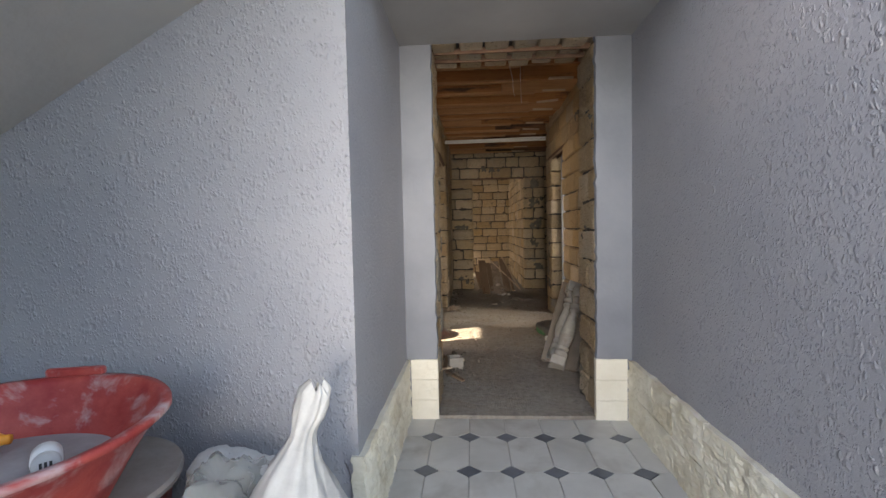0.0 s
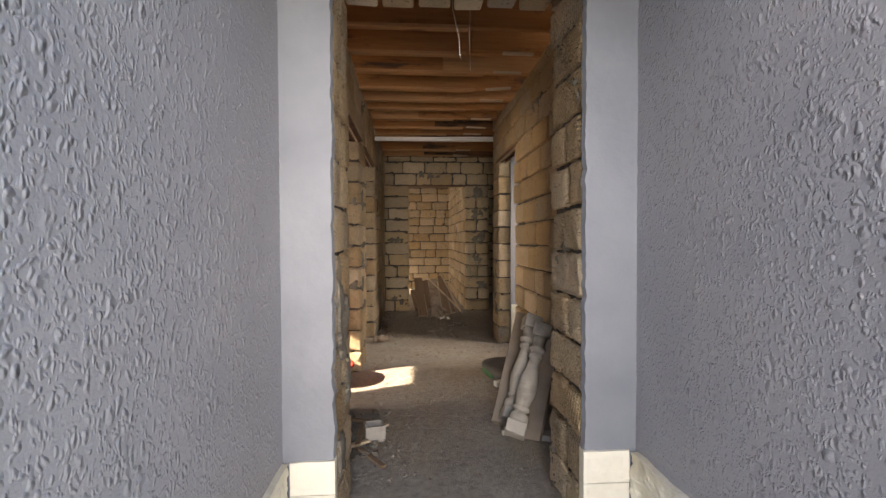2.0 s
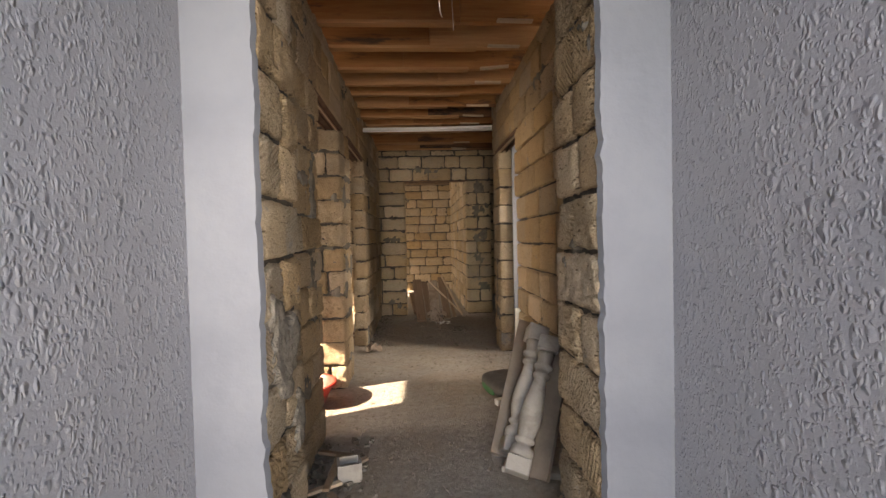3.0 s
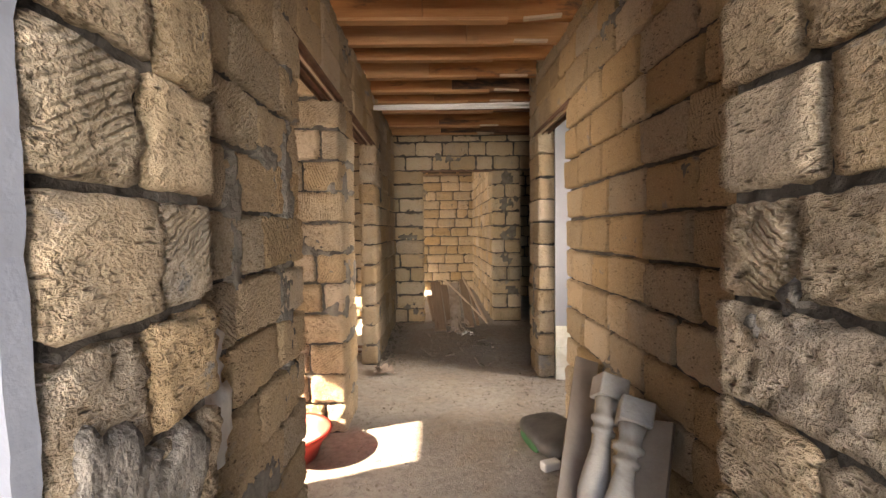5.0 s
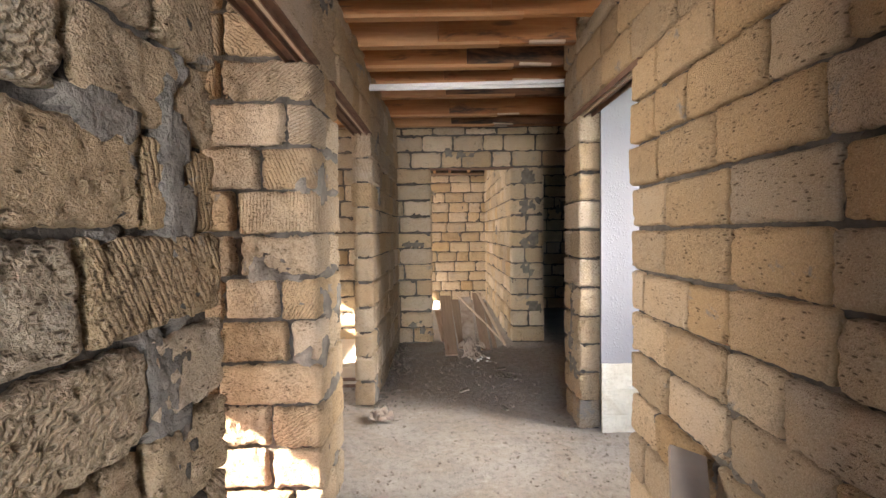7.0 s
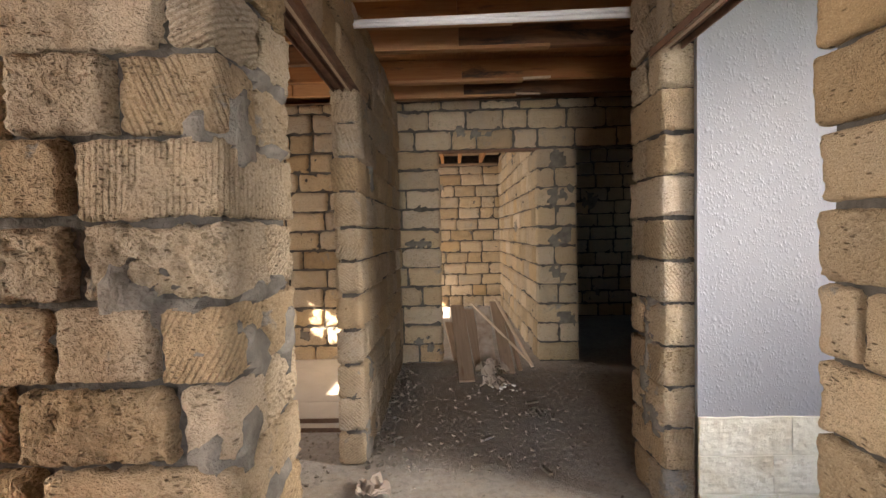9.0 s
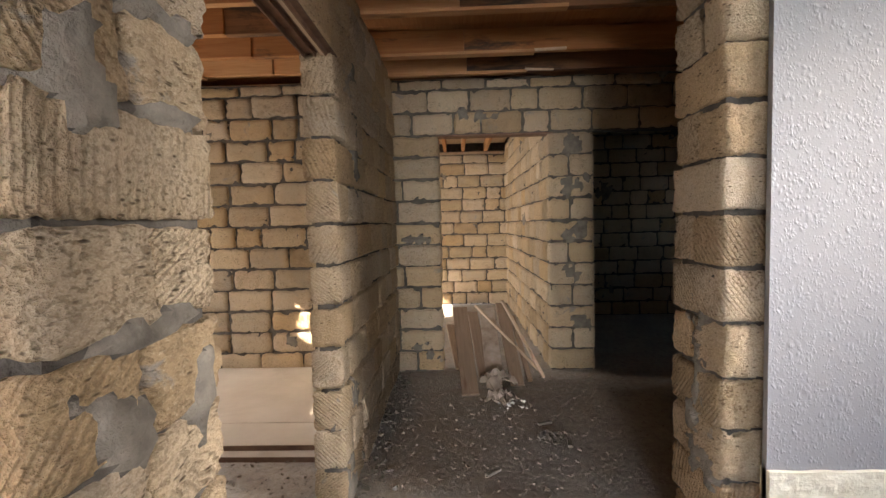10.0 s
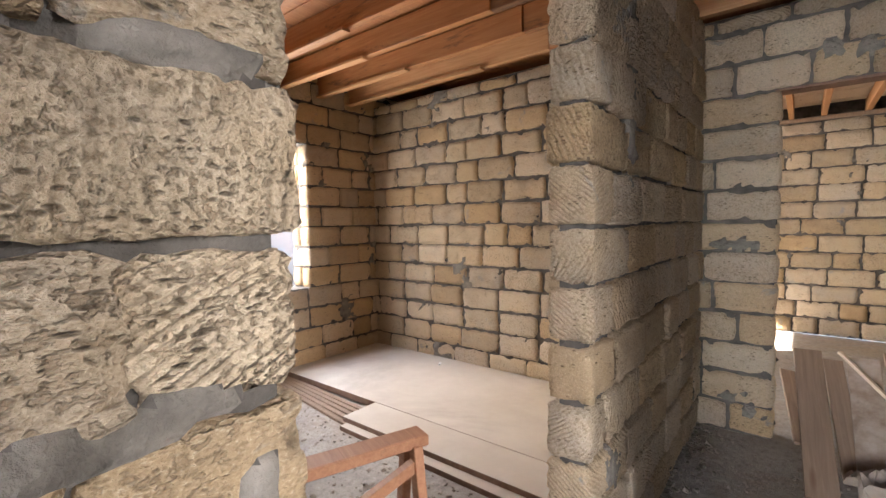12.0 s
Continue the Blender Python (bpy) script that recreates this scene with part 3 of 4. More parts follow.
# ---- ceiling boards and joists ----
bm = bmesh.new()
y = 2.7
r = random.Random(3)
while y < 13.6:
    w = r.uniform(0.13, 0.17)
    box(bm, -3.8, 5.0, y, y + w - 0.004, 2.87 + r.uniform(0, 0.006), 2.91)
    y += w
ceil_ob = thing("ceiling", bm, BOARDS, "rough brown pine boards laid over the joists", "ceiling", "structure")
# unseen slab added over the yard to cut the sky light on its wall
slab("roof_eave", R + 0.2, 3.6, 3.6, 7.5, 2.90, 3.0, SOFFIT, "plain slab out of view, added over the yard to dim it", "roof")
slab("roof_cover", -3.75, 5.3, 2.75, 14.0, 2.92, 2.97, MORTAR, "flat roof layer above the boards", "roof")


def joist(x0, x1, y, seed, strip=0.6, dark=False):
    """A joist spliced of two lengths of board, with a packing strip nailed under it."""
    r = random.Random(seed)
    low = 2.682
    ob = base_empty("ceiling_joist", pose(0, y, low + 0.09, 0, 0, r.uniform(-0.15, 0.15)), "sawn orange-brown pine joist spliced from stained lengths", "joist", "ceiling joists")
    cut = x0 + (x1 - x0) * r.uniform(0.35, 0.62) if x1 - x0 < 2.5 else min(x1 - 0.8, 0.45 + r.uniform(-0.15, 0.15))
    for k, (a, c) in enumerate(((x0, cut - 0.001), (cut + 0.001, x1))):
        bm = bmesh.new()
        box(bm, -(c - a) / 2, (c - a) / 2, -0.026, 0.026, -0.09, 0.09)
        soften(bm, 0.004)
        mate = TIMBER_BLACK if dark and k else r.choice((TIMBER, TIMBER, TIMBER_PALE))
        part("board", bm, mate, ob, "black-stained length" if mate is TIMBER_BLACK else "", at=pose((a + c) / 2, 0.007 * k, r.uniform(-0.004, 0.004), r.uniform(-1.5, 1.5), 0, 0))
    ln = (x1 - x0) * strip * r.uniform(0.75, 1.1)
    bm = bmesh.new()
    box(bm, -ln / 2, ln / 2, -0.036, 0.030, -0.011, 0.011)
    soften(bm, 0.002)
    part("packing_strip", bm, TIMBER_PALE, ob, "thin paler strip nailed underneath", at=pose(x0 + 0.12 + ln / 2, -0.016 + r.uniform(-0.012, 0.006), -0.1015, r.uniform(-4, 4), 0, r.uniform(-0.5, 0.5)))
    if r.random() < 0.6:
        bm = bmesh.new()
        box(bm, -0.12, 0.12, -0.018, 0.018, -0.008, 0.008)
        soften(bm, 0.002)
        part("wedge", bm, LATH, ob, "pale splintered wedge", at=pose(min(x1, R) - 0.20, -0.05, -0.096, r.uniform(-8, 8), r.uniform(-4, 4), r.uniform(-9, 9)))
    return ob


for i, y in enumerate((4.86, 5.28, 5.70, 6.09, 6.50, 6.85, 7.15, 7.56, 7.96, 8.31, 8.71, 9.39, 9.83)):
    joist(L - 0.14, R + (0.14 if y < 7.8 else 3.3), y, i, 0.6 if y < 7.8 else 0.25, y in (7.96, 8.71, 9.83))
for i, y in enumerate((7.15, 7.6, 8.05, 8.5, 8.9, 9.3, 9.7)):
    joist(-3.6, L - 0.16, y + 0.02, 40 + i, 0.5, i % 3 == 1)
for i, y in enumerate((3.1, 3.6, 4.1, 4.6, 5.1, 5.6, 6.1)):
    joist(-3.6, L - 0.16, y + 0.03, 60 + i, 0.4)

# back room: low rafters on a wall plate, with pale boards over them
slab("wall_rear_top", -3.7, 4.9, 13.63, 13.7, 2.552, 2.868, MORTAR, "mortar bed closing the top of the rear wall")
bm = bmesh.new()
for k in range(22):
    box(bm, -3.38, 1.215, 10.17 + 0.152 * k, 10.17 + 0.152 * k + 0.148, 2.735 + 0.002 * (k % 3), 2.756)
thing("ceiling_back_room", bm, LATH, "pale new boards over the back room rafters", "ceiling", "structure")
for x in (-2.9, -2.45, -2.0, -1.5, -1.05, -0.6, -0.15, 0.22, 0.52, 0.90):
    bm = bmesh.new()
    box(bm, -0.026, 0.026, -1.71, 1.71, -0.07, 0.07)
    soften(bm, 0.004)
    thing("ceiling_rafter", bm, wood_rafter, "sawn pine rafter over the back room", "rafter", group="back room rafters", at=pose(x, 11.89, 2.664))
bm = bmesh.new()
box(bm, -2.28, 2.28, -0.045, 0.045, -0.02, 0.02)
soften(bm, 0.003)
thing("wall_plate", bm, PLANK, "long brown plank laid on the rear wall under the rafters", "plank", at=pose(-1.08, 13.50, 2.572))

# ---- unseen blocks and walls added to shade the porch, windows and yard ----
# added blocker, sized to keep the sun off the porch walls
slab("neighbour_house", -9.0, -6.0, -4.6, 0.4, -0.12, 7.6, SOFFIT, "tall plain block out of view, added to keep sun off the porch", "house")
# added out of view to stop the low sun at the west windows
slab("wall_boundary", -5.7, -5.5, 2.2, 15.0, -0.12, 3.0, SOFFIT, "plain wall out of view, added to block light", "wall")
# unseen, added under the stair to darken the porch's left side
slab("wall_stair", -2.6, -2.4, 0.9, PY, -0.1, 1.7, SOFFIT, "low plain wall out of view, added to shade the porch's left side", "wall")
# added behind the camera to darken surfaces that face south
slab("wall_boundary_south", -5.4, 6.0, -3.4, -3.2, -0.12, 3.0, SOFFIT, "plain wall out of view, added south of the porch to block sky", "wall")
# unseen, its height sets how much western sky reaches the porch
slab("wall_stair_foot", -2.6, -2.4, -2.5, 0.9, -0.1, 0.9, SOFFIT, "low plain wall out of view, added to limit the porch's sky light", "wall")
# added out of view to dim the yard
slab("wall_yard_end", 3.5, 3.7, 1.0, 7.48, -0.12, 2.4, SOFFIT, "plain wall out of view, added to block light", "wall")


# ---- fill lamps added at open sides, and sky light in the window openings ----
def fill_light(name, eye, target, width, height, power, spread, color):
    """A fill lamp added to boost the sky light through an open side."""
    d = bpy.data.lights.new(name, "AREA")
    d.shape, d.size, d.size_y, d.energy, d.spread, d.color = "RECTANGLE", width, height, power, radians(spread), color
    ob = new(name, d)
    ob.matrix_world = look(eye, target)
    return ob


# added lamp out of view, brightens the corridor through the yard opening
fill_light("yard_daylight", (3.1, 6.66, 1.9), (0.0, 7.25, 0.65), 0.7, 1.2, YARD_POWER, 60, (0.95, 0.97, 1.0))
# two lamps added behind the camera, aimed through the doorway at the corridor
fill_light("porch_daylight", (1.5, 0.5, 0.9), (-0.1, 4.9, 1.35), 0.8, 1.6, PORCH_POWER, 38, (0.93, 0.96, 1.0))
fill_light("porch_daylight_front", (0.25, -0.6, 1.4), (0.45, 5.0, 1.2), 1.1, 1.9, 3.1 * PORCH_POWER, 42, (0.93, 0.96, 1.0))
# weak blue lamp added in the hall's assumed opening
fill_light("hall_daylight", (4.96, 11.3, 1.7), (2.0, 11.3, 1.5), 0.38, 0.38, HALL_POWER, 170, (0.30, 0.58, 1.0))


def window_light(name, y0, y1, z0, z1, power):
    d = bpy.data.lights.new(name, "AREA")
    d.shape, d.size, d.size_y, d.energy, d.color = "RECTANGLE", y1 - y0, z1 - z0, power, (1.0, 0.975, 0.94)
    ob = new(name, d)
    ob.matrix_world = look((-3.68, (y0 + y1) / 2, (z0 + z1) / 2), (0, (y0 + y1) / 2, (z0 + z1) / 2))
    return ob


window_light("window_daylight_front", 4.64, 5.93, 0.82, 2.38, WINDOW_POWER[0])
window_light("window_daylight_middle", 7.82, 9.15, 0.82, 2.18, WINDOW_POWER[1])
window_light("window_daylight_back", 11.02, 12.13, 0.82, 2.38, WINDOW_POWER[2])


# ---- skirting of the porch and yard ----
def rough_sheet(bm, u, v, origin, du, dv, out, amp, seed, step=0.02, ragged=0.0):
    """A rough slab face u by v metres, with thickness, its front pushed out by noise."""
    nu, nv = max(2, round(u / step)), max(2, round(v / step))
    o, du, dv, out = Vector(origin), Vector(du), Vector(dv), Vector(out)
    grid = []
    for j in range(nv + 1):
        row = []
        for i in range(nu + 1):
            a, b = u * i / nu, v * j / nv
            k = noise.noise(Vector((a * 14, b * 20, seed))) * amp * 0.7 + noise.noise(Vector((a * 38, b * 55, seed + 5))) * amp * 0.55
            top = noise.noise(Vector((a * 12, 3.3, seed))) * ragged if j == nv else 0.0
            row.append(bm.verts.new(o + du * a + dv * (b + top) + out * (k if 0 < j < nv else k * 0.4)))
        grid.append(row)
    for j in range(nv):
        for i in range(nu):
            bm.faces.new((grid[j][i], grid[j][i + 1], grid[j + 1][i + 1], grid[j + 1][i]))
    back = [bm.verts.new(g.co - out * 0.05) for g in (grid[0][0], grid[0][nu], grid[nv][nu], grid[nv][0])]
    top_back = [bm.verts.new(g.co - out * 0.05) for g in grid[nv]]
    for i in range(nu):
        bm.faces.new((grid[nv][i], grid[nv][i + 1], top_back[i + 1], top_back[i]))
    side = [grid[j][0] for j in range(nv + 1)]
    side2 = [grid[j][nu] for j in range(nv + 1)]
    for s in (side, side2):
        sb = [bm.verts.new(g.co - out * 0.05) for g in s]
        for j in range(nv):
            bm.faces.new((s[j], s[j + 1], sb[j + 1], sb[j]))


def skirting(name, origin, du, out, length, height, seed, rows=2, piece=0.32, amp=0.016, material=SKIRT, label="cream split-faced stone skirting"):
    base = bmesh.new()
    o, d, w = Vector(origin), Vector(du), Vector(out)
    a, b = o - w * 0.045 + d * 0.004, o + d * (length - 0.004) - w * 0.026
    box(base, *sorted((a.x, b.x)), *sorted((a.y, b.y)), o.z, o.z + height - 0.01)
    holder = thing(name, base, GROUT, label, "skirting", "structure")
    r = random.Random(seed)
    h = height / rows
    for j in range(rows):
        x = 0.0
        while length - x > 0.01:
            ln = min(piece * r.uniform(0.7, 1.25), length - x)
            if length - x - ln < 0.08:
                ln = length - x
            bm = bmesh.new()
            rough_sheet(bm, ln - 0.003, h - 0.003, o + d * x + Vector((0, 0, h * j)), d, (0, 0, 1), w, amp, r.uniform(0, 90), 0.013, 0.008 if j == rows - 1 else 0.0)
            ob = part("skirting_stone", bm, material, holder, smooth=False)
            x += ln
    return holder


skirting("skirting_porch_west", (PL + 0.025, PY - 0.015, -0.025), (0, 1, 0), (1, 0, 0), FRONT - PY + 0.003, 0.405, 1)
skirting("skirting_porch_east", (PR - 0.03, 2.07, -0.025), (0, 1, 0), (-1, 0, 0), FRONT - 2.085, 0.405, 2)
skirting("skirting_door_left", (PL + 0.03, FRONT - 0.012, -0.025), (1, 0, 0), (0, -1, 0), DOOR0 - 0.004 - PL - 0.03, 0.405, 3, 3, 0.3, 0.004, SKIRT_SMOOTH, "cream sawn stone plinth beside the doorway")
skirting("skirting_door_right", (DOOR1 + 0.004, FRONT - 0.012, -0.025), (1, 0, 0), (0, -1, 0), PR - 0.03 - DOOR1 - 0.004, 0.405, 4, 3, 0.3, 0.004, SKIRT_SMOOTH, "cream sawn stone plinth beside the doorway")
skirting("skirting_yard", (R + 0.155, 7.466, -0.06), (1, 0, 0), (0, -1, 0), 2.4, 0.54, 5, 3, 0.34, 0.008, label="cream rough stone skirting of the yard wall")
# real step, widened out of view and made pale to bounce light inside
slab("yard_step", R + 0.16, 5.0, 4.6, 7.46, -0.115, -0.02, PALE_SLAB, "pale concrete slab outside the opening", "step", 0.01)

# ---- lintels ----
lintel = base_empty("door_lintel", pose(0, 0, 0), "stone pieces carried on rusty irons over the doorway", "lintel")
r = random.Random(12)
joints = [DOOR0 - 0.01]
while joints[-1] < DOOR1 - 0.1:
    joints.append(joints[-1] + r.uniform(0.155, 0.185))
for y0, y1 in ((4.052, 4.188), (4.202, 4.338), (4.352, 4.488)):
    for x0, x1 in zip(joints, joints[1:]):
        bm = bmesh.new()
        w = x1 - x0
        box(bm, -w / 2 + 0.012, w / 2 - 0.012, -(y1 - y0) / 2, (y1 - y0) / 2, -0.06, 0.06)
        for v in bm.verts:
            v.co += Vector((r.uniform(-0.006, 0.006), r.uniform(-0.004, 0.004), r.uniform(-0.006, 0.006)))
        soften(bm, 0.008)
        part("lintel_stone", bm, LIME_PALE, lintel, at=pose((x0 + x1) / 2 + r.uniform(-0.008, 0.008), (y0 + y1) / 2, 2.462 + r.uniform(-0.010, 0.006), 0, r.uniform(-2, 2), 0))
for y in (4.195, 4.345):
    bm = bmesh.new()
    box(bm, DOOR0 - 0.03, DOOR1 + 0.03, y - 0.006, y + 0.006, 2.388, 2.396)
    box(bm, DOOR0 - 0.03, DOOR1 + 0.03, y - 0.003, y + 0.003, 2.396, 2.426)
    part("angle_iron", bm, IRON, lintel, "rusty angle iron")
bm = bmesh.new()
box(bm, DOOR0 - 0.02, DOOR1 + 0.02, 4.05, 4.49, 2.49, 2.598)
part("mortar_fill", bm, MORTAR, lintel)


def irons(y0, y1, x_face, side, z=2.2):
    ob = base_empty("opening_lintel", pose(0, 0, 0), "three rusty angle irons carrying stones over an opening", "lintel", "angle iron lintels")
    for k in (0.012, 0.062, 0.115):
        x = x_face + side * k
        bm = bmesh.new()
        box(bm, x - 0.016, x + 0.016, y0 - 0.09, y1 + 0.09, z - 0.010, z - 0.003)
        box(bm, x - 0.016, x - 0.010, y0 - 0.09, y1 + 0.09, z - 0.034, z - 0.010)
        part("angle_iron", bm, IRON, ob)
    bm = bmesh.new()
    box(bm, min(x_face + side * 0.028, x_face + side * 0.05), max(x_face + side * 0.028, x_face + side * 0.05), y0 - 0.02, y1 + 0.02, z - 0.026, z - 0.006)
    part("packing_lath", bm, LATH, ob, "pale packing lath")


irons(5.59, 6.47, L, -1)
irons(6.89, 7.97, L, -1)
irons(6.64, 7.51, R, 1)
bm = bmesh.new()
box(bm, 0.2, 1.27, BACK + 0.004, BACK + 0.14, 2.184, 2.197)
thing("door_head_plate", bm, IRON, "thin dark plate under the stones of the doorway head", "lintel")

# ---- pipes, wires ----
def tube(points, radius, sides=10):
    """A round bar along points, as one bmesh."""
    bm = bmesh.new()
    rings = []
    for i, p in enumerate(points):
        a = Vector(points[max(0, i - 1)])
        b = Vector(points[min(len(points) - 1, i + 1)])
        q = (b - a).to_track_quat("Z", "Y")
        rings.append([bm.verts.new(Vector(p) + q @ Vector((radius * math.cos(2 * math.pi * k / sides), radius * math.sin(2 * math.pi * k / sides), 0))) for k in range(sides)])
    for r0, r1 in zip(rings, rings[1:]):
        for k in range(sides):
            bm.faces.new((r0[k], r0[(k + 1) % sides], r1[(k + 1) % sides], r1[k]))
    bm.faces.new(rings[0]), bm.faces.new(rings[-1][::-1])
    return bm


thing("plastic_pipe", tube([(L - 0.05, 7.97, 2.545), (0.5, 7.95, 2.545), (R + 0.3, 7.94, 2.56)], 0.016), PIPE_WHITE, "long white plastic pipe spanning the corridor under the joists", "pipe", group="ceiling pipes", smooth=True)
thing("plastic_pipe", tube([(L - 0.05, 7.94, 2.515), (0.5, 7.935, 2.516), (R + 0.3, 7.92, 2.52)], 0.014), PIPE_WHITE, "long white plastic pipe spanning the corridor under the joists", "pipe", group="ceiling pipes", smooth=True)
thing("hanging_wire", tube([(0.52, 4.78, 2.875), (0.525, 4.78, 2.55), (0.56, 4.78, 2.40), (0.565, 4.78, 2.30), (0.575, 4.78, 2.27)], 0.0018, 6), WIRE, "thin pale wire hanging from the ceiling boards", "wire", smooth=True)
thing("hanging_wire", tube([(0.62, 4.80, 2.875), (0.63, 4.80, 2.6), (0.622, 4.80, 2.42), (0.628, 4.80, 2.22)], 0.0018, 6), WIRE, "thin pale wire hanging from the ceiling boards", "wire", smooth=True)


# ---- turned and cast pieces leaning in the corridor ----
def lathe(profile, seg=24, wobble=0.0, seed=0.0):
    bm = bmesh.new()
    rings = []
    for rad, z in profile:
        ring = []
        for k in range(seg):
            a = 2 * math.pi * k / seg
            w = 1 + wobble * noise.noise(Vector((math.cos(a) * 2.2 + seed, math.sin(a) * 2.2, z * 6)))
            ring.append(bm.verts.new((rad * w * math.cos(a), rad * w * math.sin(a), z)))
        rings.append(ring)
    for r0, r1 in zip(rings, rings[1:]):
        for k in range(seg):
            bm.faces.new((r0[k], r0[(k + 1) % seg], r1[(k + 1) % seg], r1[k]))
    bm.faces.new(rings[0][::-1]), bm.faces.new(rings[-1])
    return bm


def lean(foot, top, twist=0.0):
    """The pose of a thing at foot, whose z axis points to top."""
    d = Vector(top) - Vector(foot)
    return Matrix.Translation(foot) @ d.to_track_quat("Z", "Y").to_matrix().to_4x4() @ pose(0, 0, 0, 0, 0, twist)


def baluster(m, k=1.0):
    ob = base_empty("baluster", m, "pale cast concrete baluster with square ends leaning on the wall", "baluster", "balusters")
    bm = bmesh.new()
    box(bm, -0.062 * k, 0.062 * k, -0.062 * k, 0.062 * k, 0.0, 0.10)
    soften(bm, 0.006)
    part("base_block", bm, GREY_CAST, ob)
    prof = [(0.045, 0.098), (0.060, 0.11), (0.062, 0.14), (0.058, 0.165), (0.038, 0.18), (0.036, 0.195), (0.052, 0.205), (0.054, 0.222), (0.042, 0.235), (0.050, 0.27), (0.060, 0.33), (0.063, 0.38), (0.058, 0.45), (0.046, 0.54), (0.037, 0.61), (0.034, 0.65), (0.048, 0.66), (0.050, 0.68), (0.036, 0.695), (0.036, 0.715), (0.056, 0.725), (0.058, 0.745), (0.042, 0.76), (0.044, 0.80), (0.056, 0.85)]
    part("turned_shaft", lathe([(a * k, z) for a, z in prof], 28), GREY_CAST, ob, smooth=True)
    bm = bmesh.new()
    box(bm, -0.062 * k, 0.062 * k, -0.062 * k, 0.062 * k, 0.845, 0.97)
    soften(bm, 0.006)
    part("top_block", bm, GREY_CAST, ob)
    return ob


baluster(lean((0.91, 4.93, 0.05), (1.20, 5.31, 0.60), 20) @ Matrix.Diagonal((1, 1, 0.8, 1)))
baluster(lean((0.93, 5.15, 0.05), (1.19, 5.53, 0.65), 35) @ Matrix.Diagonal((1, 1, 0.8, 1)))


def rail(m, length, w=0.06, d=0.045):
    """A cast half-round rail with a stepped foot."""
    bm = bmesh.new()
    shape = [(-w, 0), (-w, 0.018), (-w * 0.72, 0.026)] + [(w * 0.62 * math.cos(math.pi * (1 - i / 8)), 0.026 + d * math.sin(math.pi * i / 8)) for i in range(9)] + [(w * 0.72, 0.026), (w, 0.018), (w, 0)]
    lo = [bm.verts.new((a, b, 0)) for a, b in shape]
    hi = [bm.verts.new((a, b, length)) for a, b in shape]
    bm.faces.new(lo), bm.faces.new(hi[::-1])
    for i in range(len(shape)):
        j = (i + 1) % len(shape)
        bm.faces.new((lo[i], lo[j], hi[j], hi[i]))
    ob = thing("rail_moulding", bm, GREY_CAST_DARK, "brownish cast rail moulding leaning on the limestone wall", "moulding", group="rail mouldings", at=m)
    return ob


rail(lean((0.88, 5.20, 0.02), (1.23, 5.96, 0.62), 200), 1.04)
rail(lean((1.02, 4.93, 0.02), (1.25, 5.23, 0.60), 160), 0.70)
# lengths lying at the foot of the wall
bm = bmesh.new()
box(bm, -0.04, 0.04, -0.28, 0.28, 0, 0.035)
soften(bm, 0.004)
thing("cast_strip", bm, GREY_CAST, "pale cast strip lying at the foot of the wall", "strip", at=pose(1.13, 4.98, 0.001, 0, 0, 68))


def pillow(sx, sy, sz, seed, n=14, lump=0.25):
    """A filled bag: a flattened, creased lump on the ground."""
    bm = bmesh.new()
    bmesh.ops.create_uvsphere(bm, u_segments=n * 2, v_segments=n, radius=1.0)
    for v in bm.verts:
        c = v.co
        sup = Vector((math.copysign(abs(c.x) ** 0.6, c.x), math.copysign(abs(c.y) ** 0.6, c.y), math.copysign(abs(c.z) ** 0.85, c.z)))
        k = 1 + lump * (noise.noise(c * 1.8 + Vector((seed, 0, 0))) + 0.5 * noise.noise(c * 5 + Vector((0, seed, 0))))
        v.co = Vector((sup.x * sx, sup.y * sy, max(0.0, sz + sup.z * sz * k)))
    return bm


bag = base_empty("cement_bag", pose(1.13, 6.28, 0.0, 0, 0, 12), "dark torn cement bag with green print lying on the floor", "bag")
part("bag_body", pillow(0.17, 0.25, 0.065, 3.0), BAG_DARK, bag, smooth=True)
part("green_band", pillow(0.012, 0.13, 0.030, 5.0), GREEN, bag, "green printed band", True, at=pose(-0.160, 0.0, 0.012))
for i, w in enumerate((0.03, 0.018, 0.026, 0.02)):
    bm = bmesh.new()
    box(bm, -0.1 + i * 0.05, -0.1 + i * 0.05 + w, 0.09, 0.112, 0.108, 0.112)
    part("print_bar", bm, WHITE, bag, "unreadable pale print")
bm = bmesh.new()
box(bm, -0.055, 0.055, -0.03, 0.03, 0, 0.05)
soften(bm, 0.012, 2)
thing("foam_piece", bm, WHITE, "small white foam block on the floor", "foam piece", at=pose(1.04, 6.00, 0.0, 0, 0, 20), smooth=False)

# clutter inside the doorway
def open_box(m, sx, sy, sz, t, material, label):
    bm = bmesh.new()
    box(bm, -sx, sx, -sy, sy, 0, t)
    for a in (-1, 1):
        box(bm, a * sx - t / 2, a * sx + t / 2, -sy, sy, t, sz)
        box(bm, -sx + t / 2, sx - t / 2, a * sy - t / 2, a * sy + t / 2, t, sz)
    return thing("open_box", bm, material, label, "box", at=m)


open_box(pose(0.05, 5.06, 0.0, 0, 0, 14), 0.055, 0.05, 0.10, 0.012, GREY_CAST, "small open grey-brown box among rubble")
r = random.Random(8)
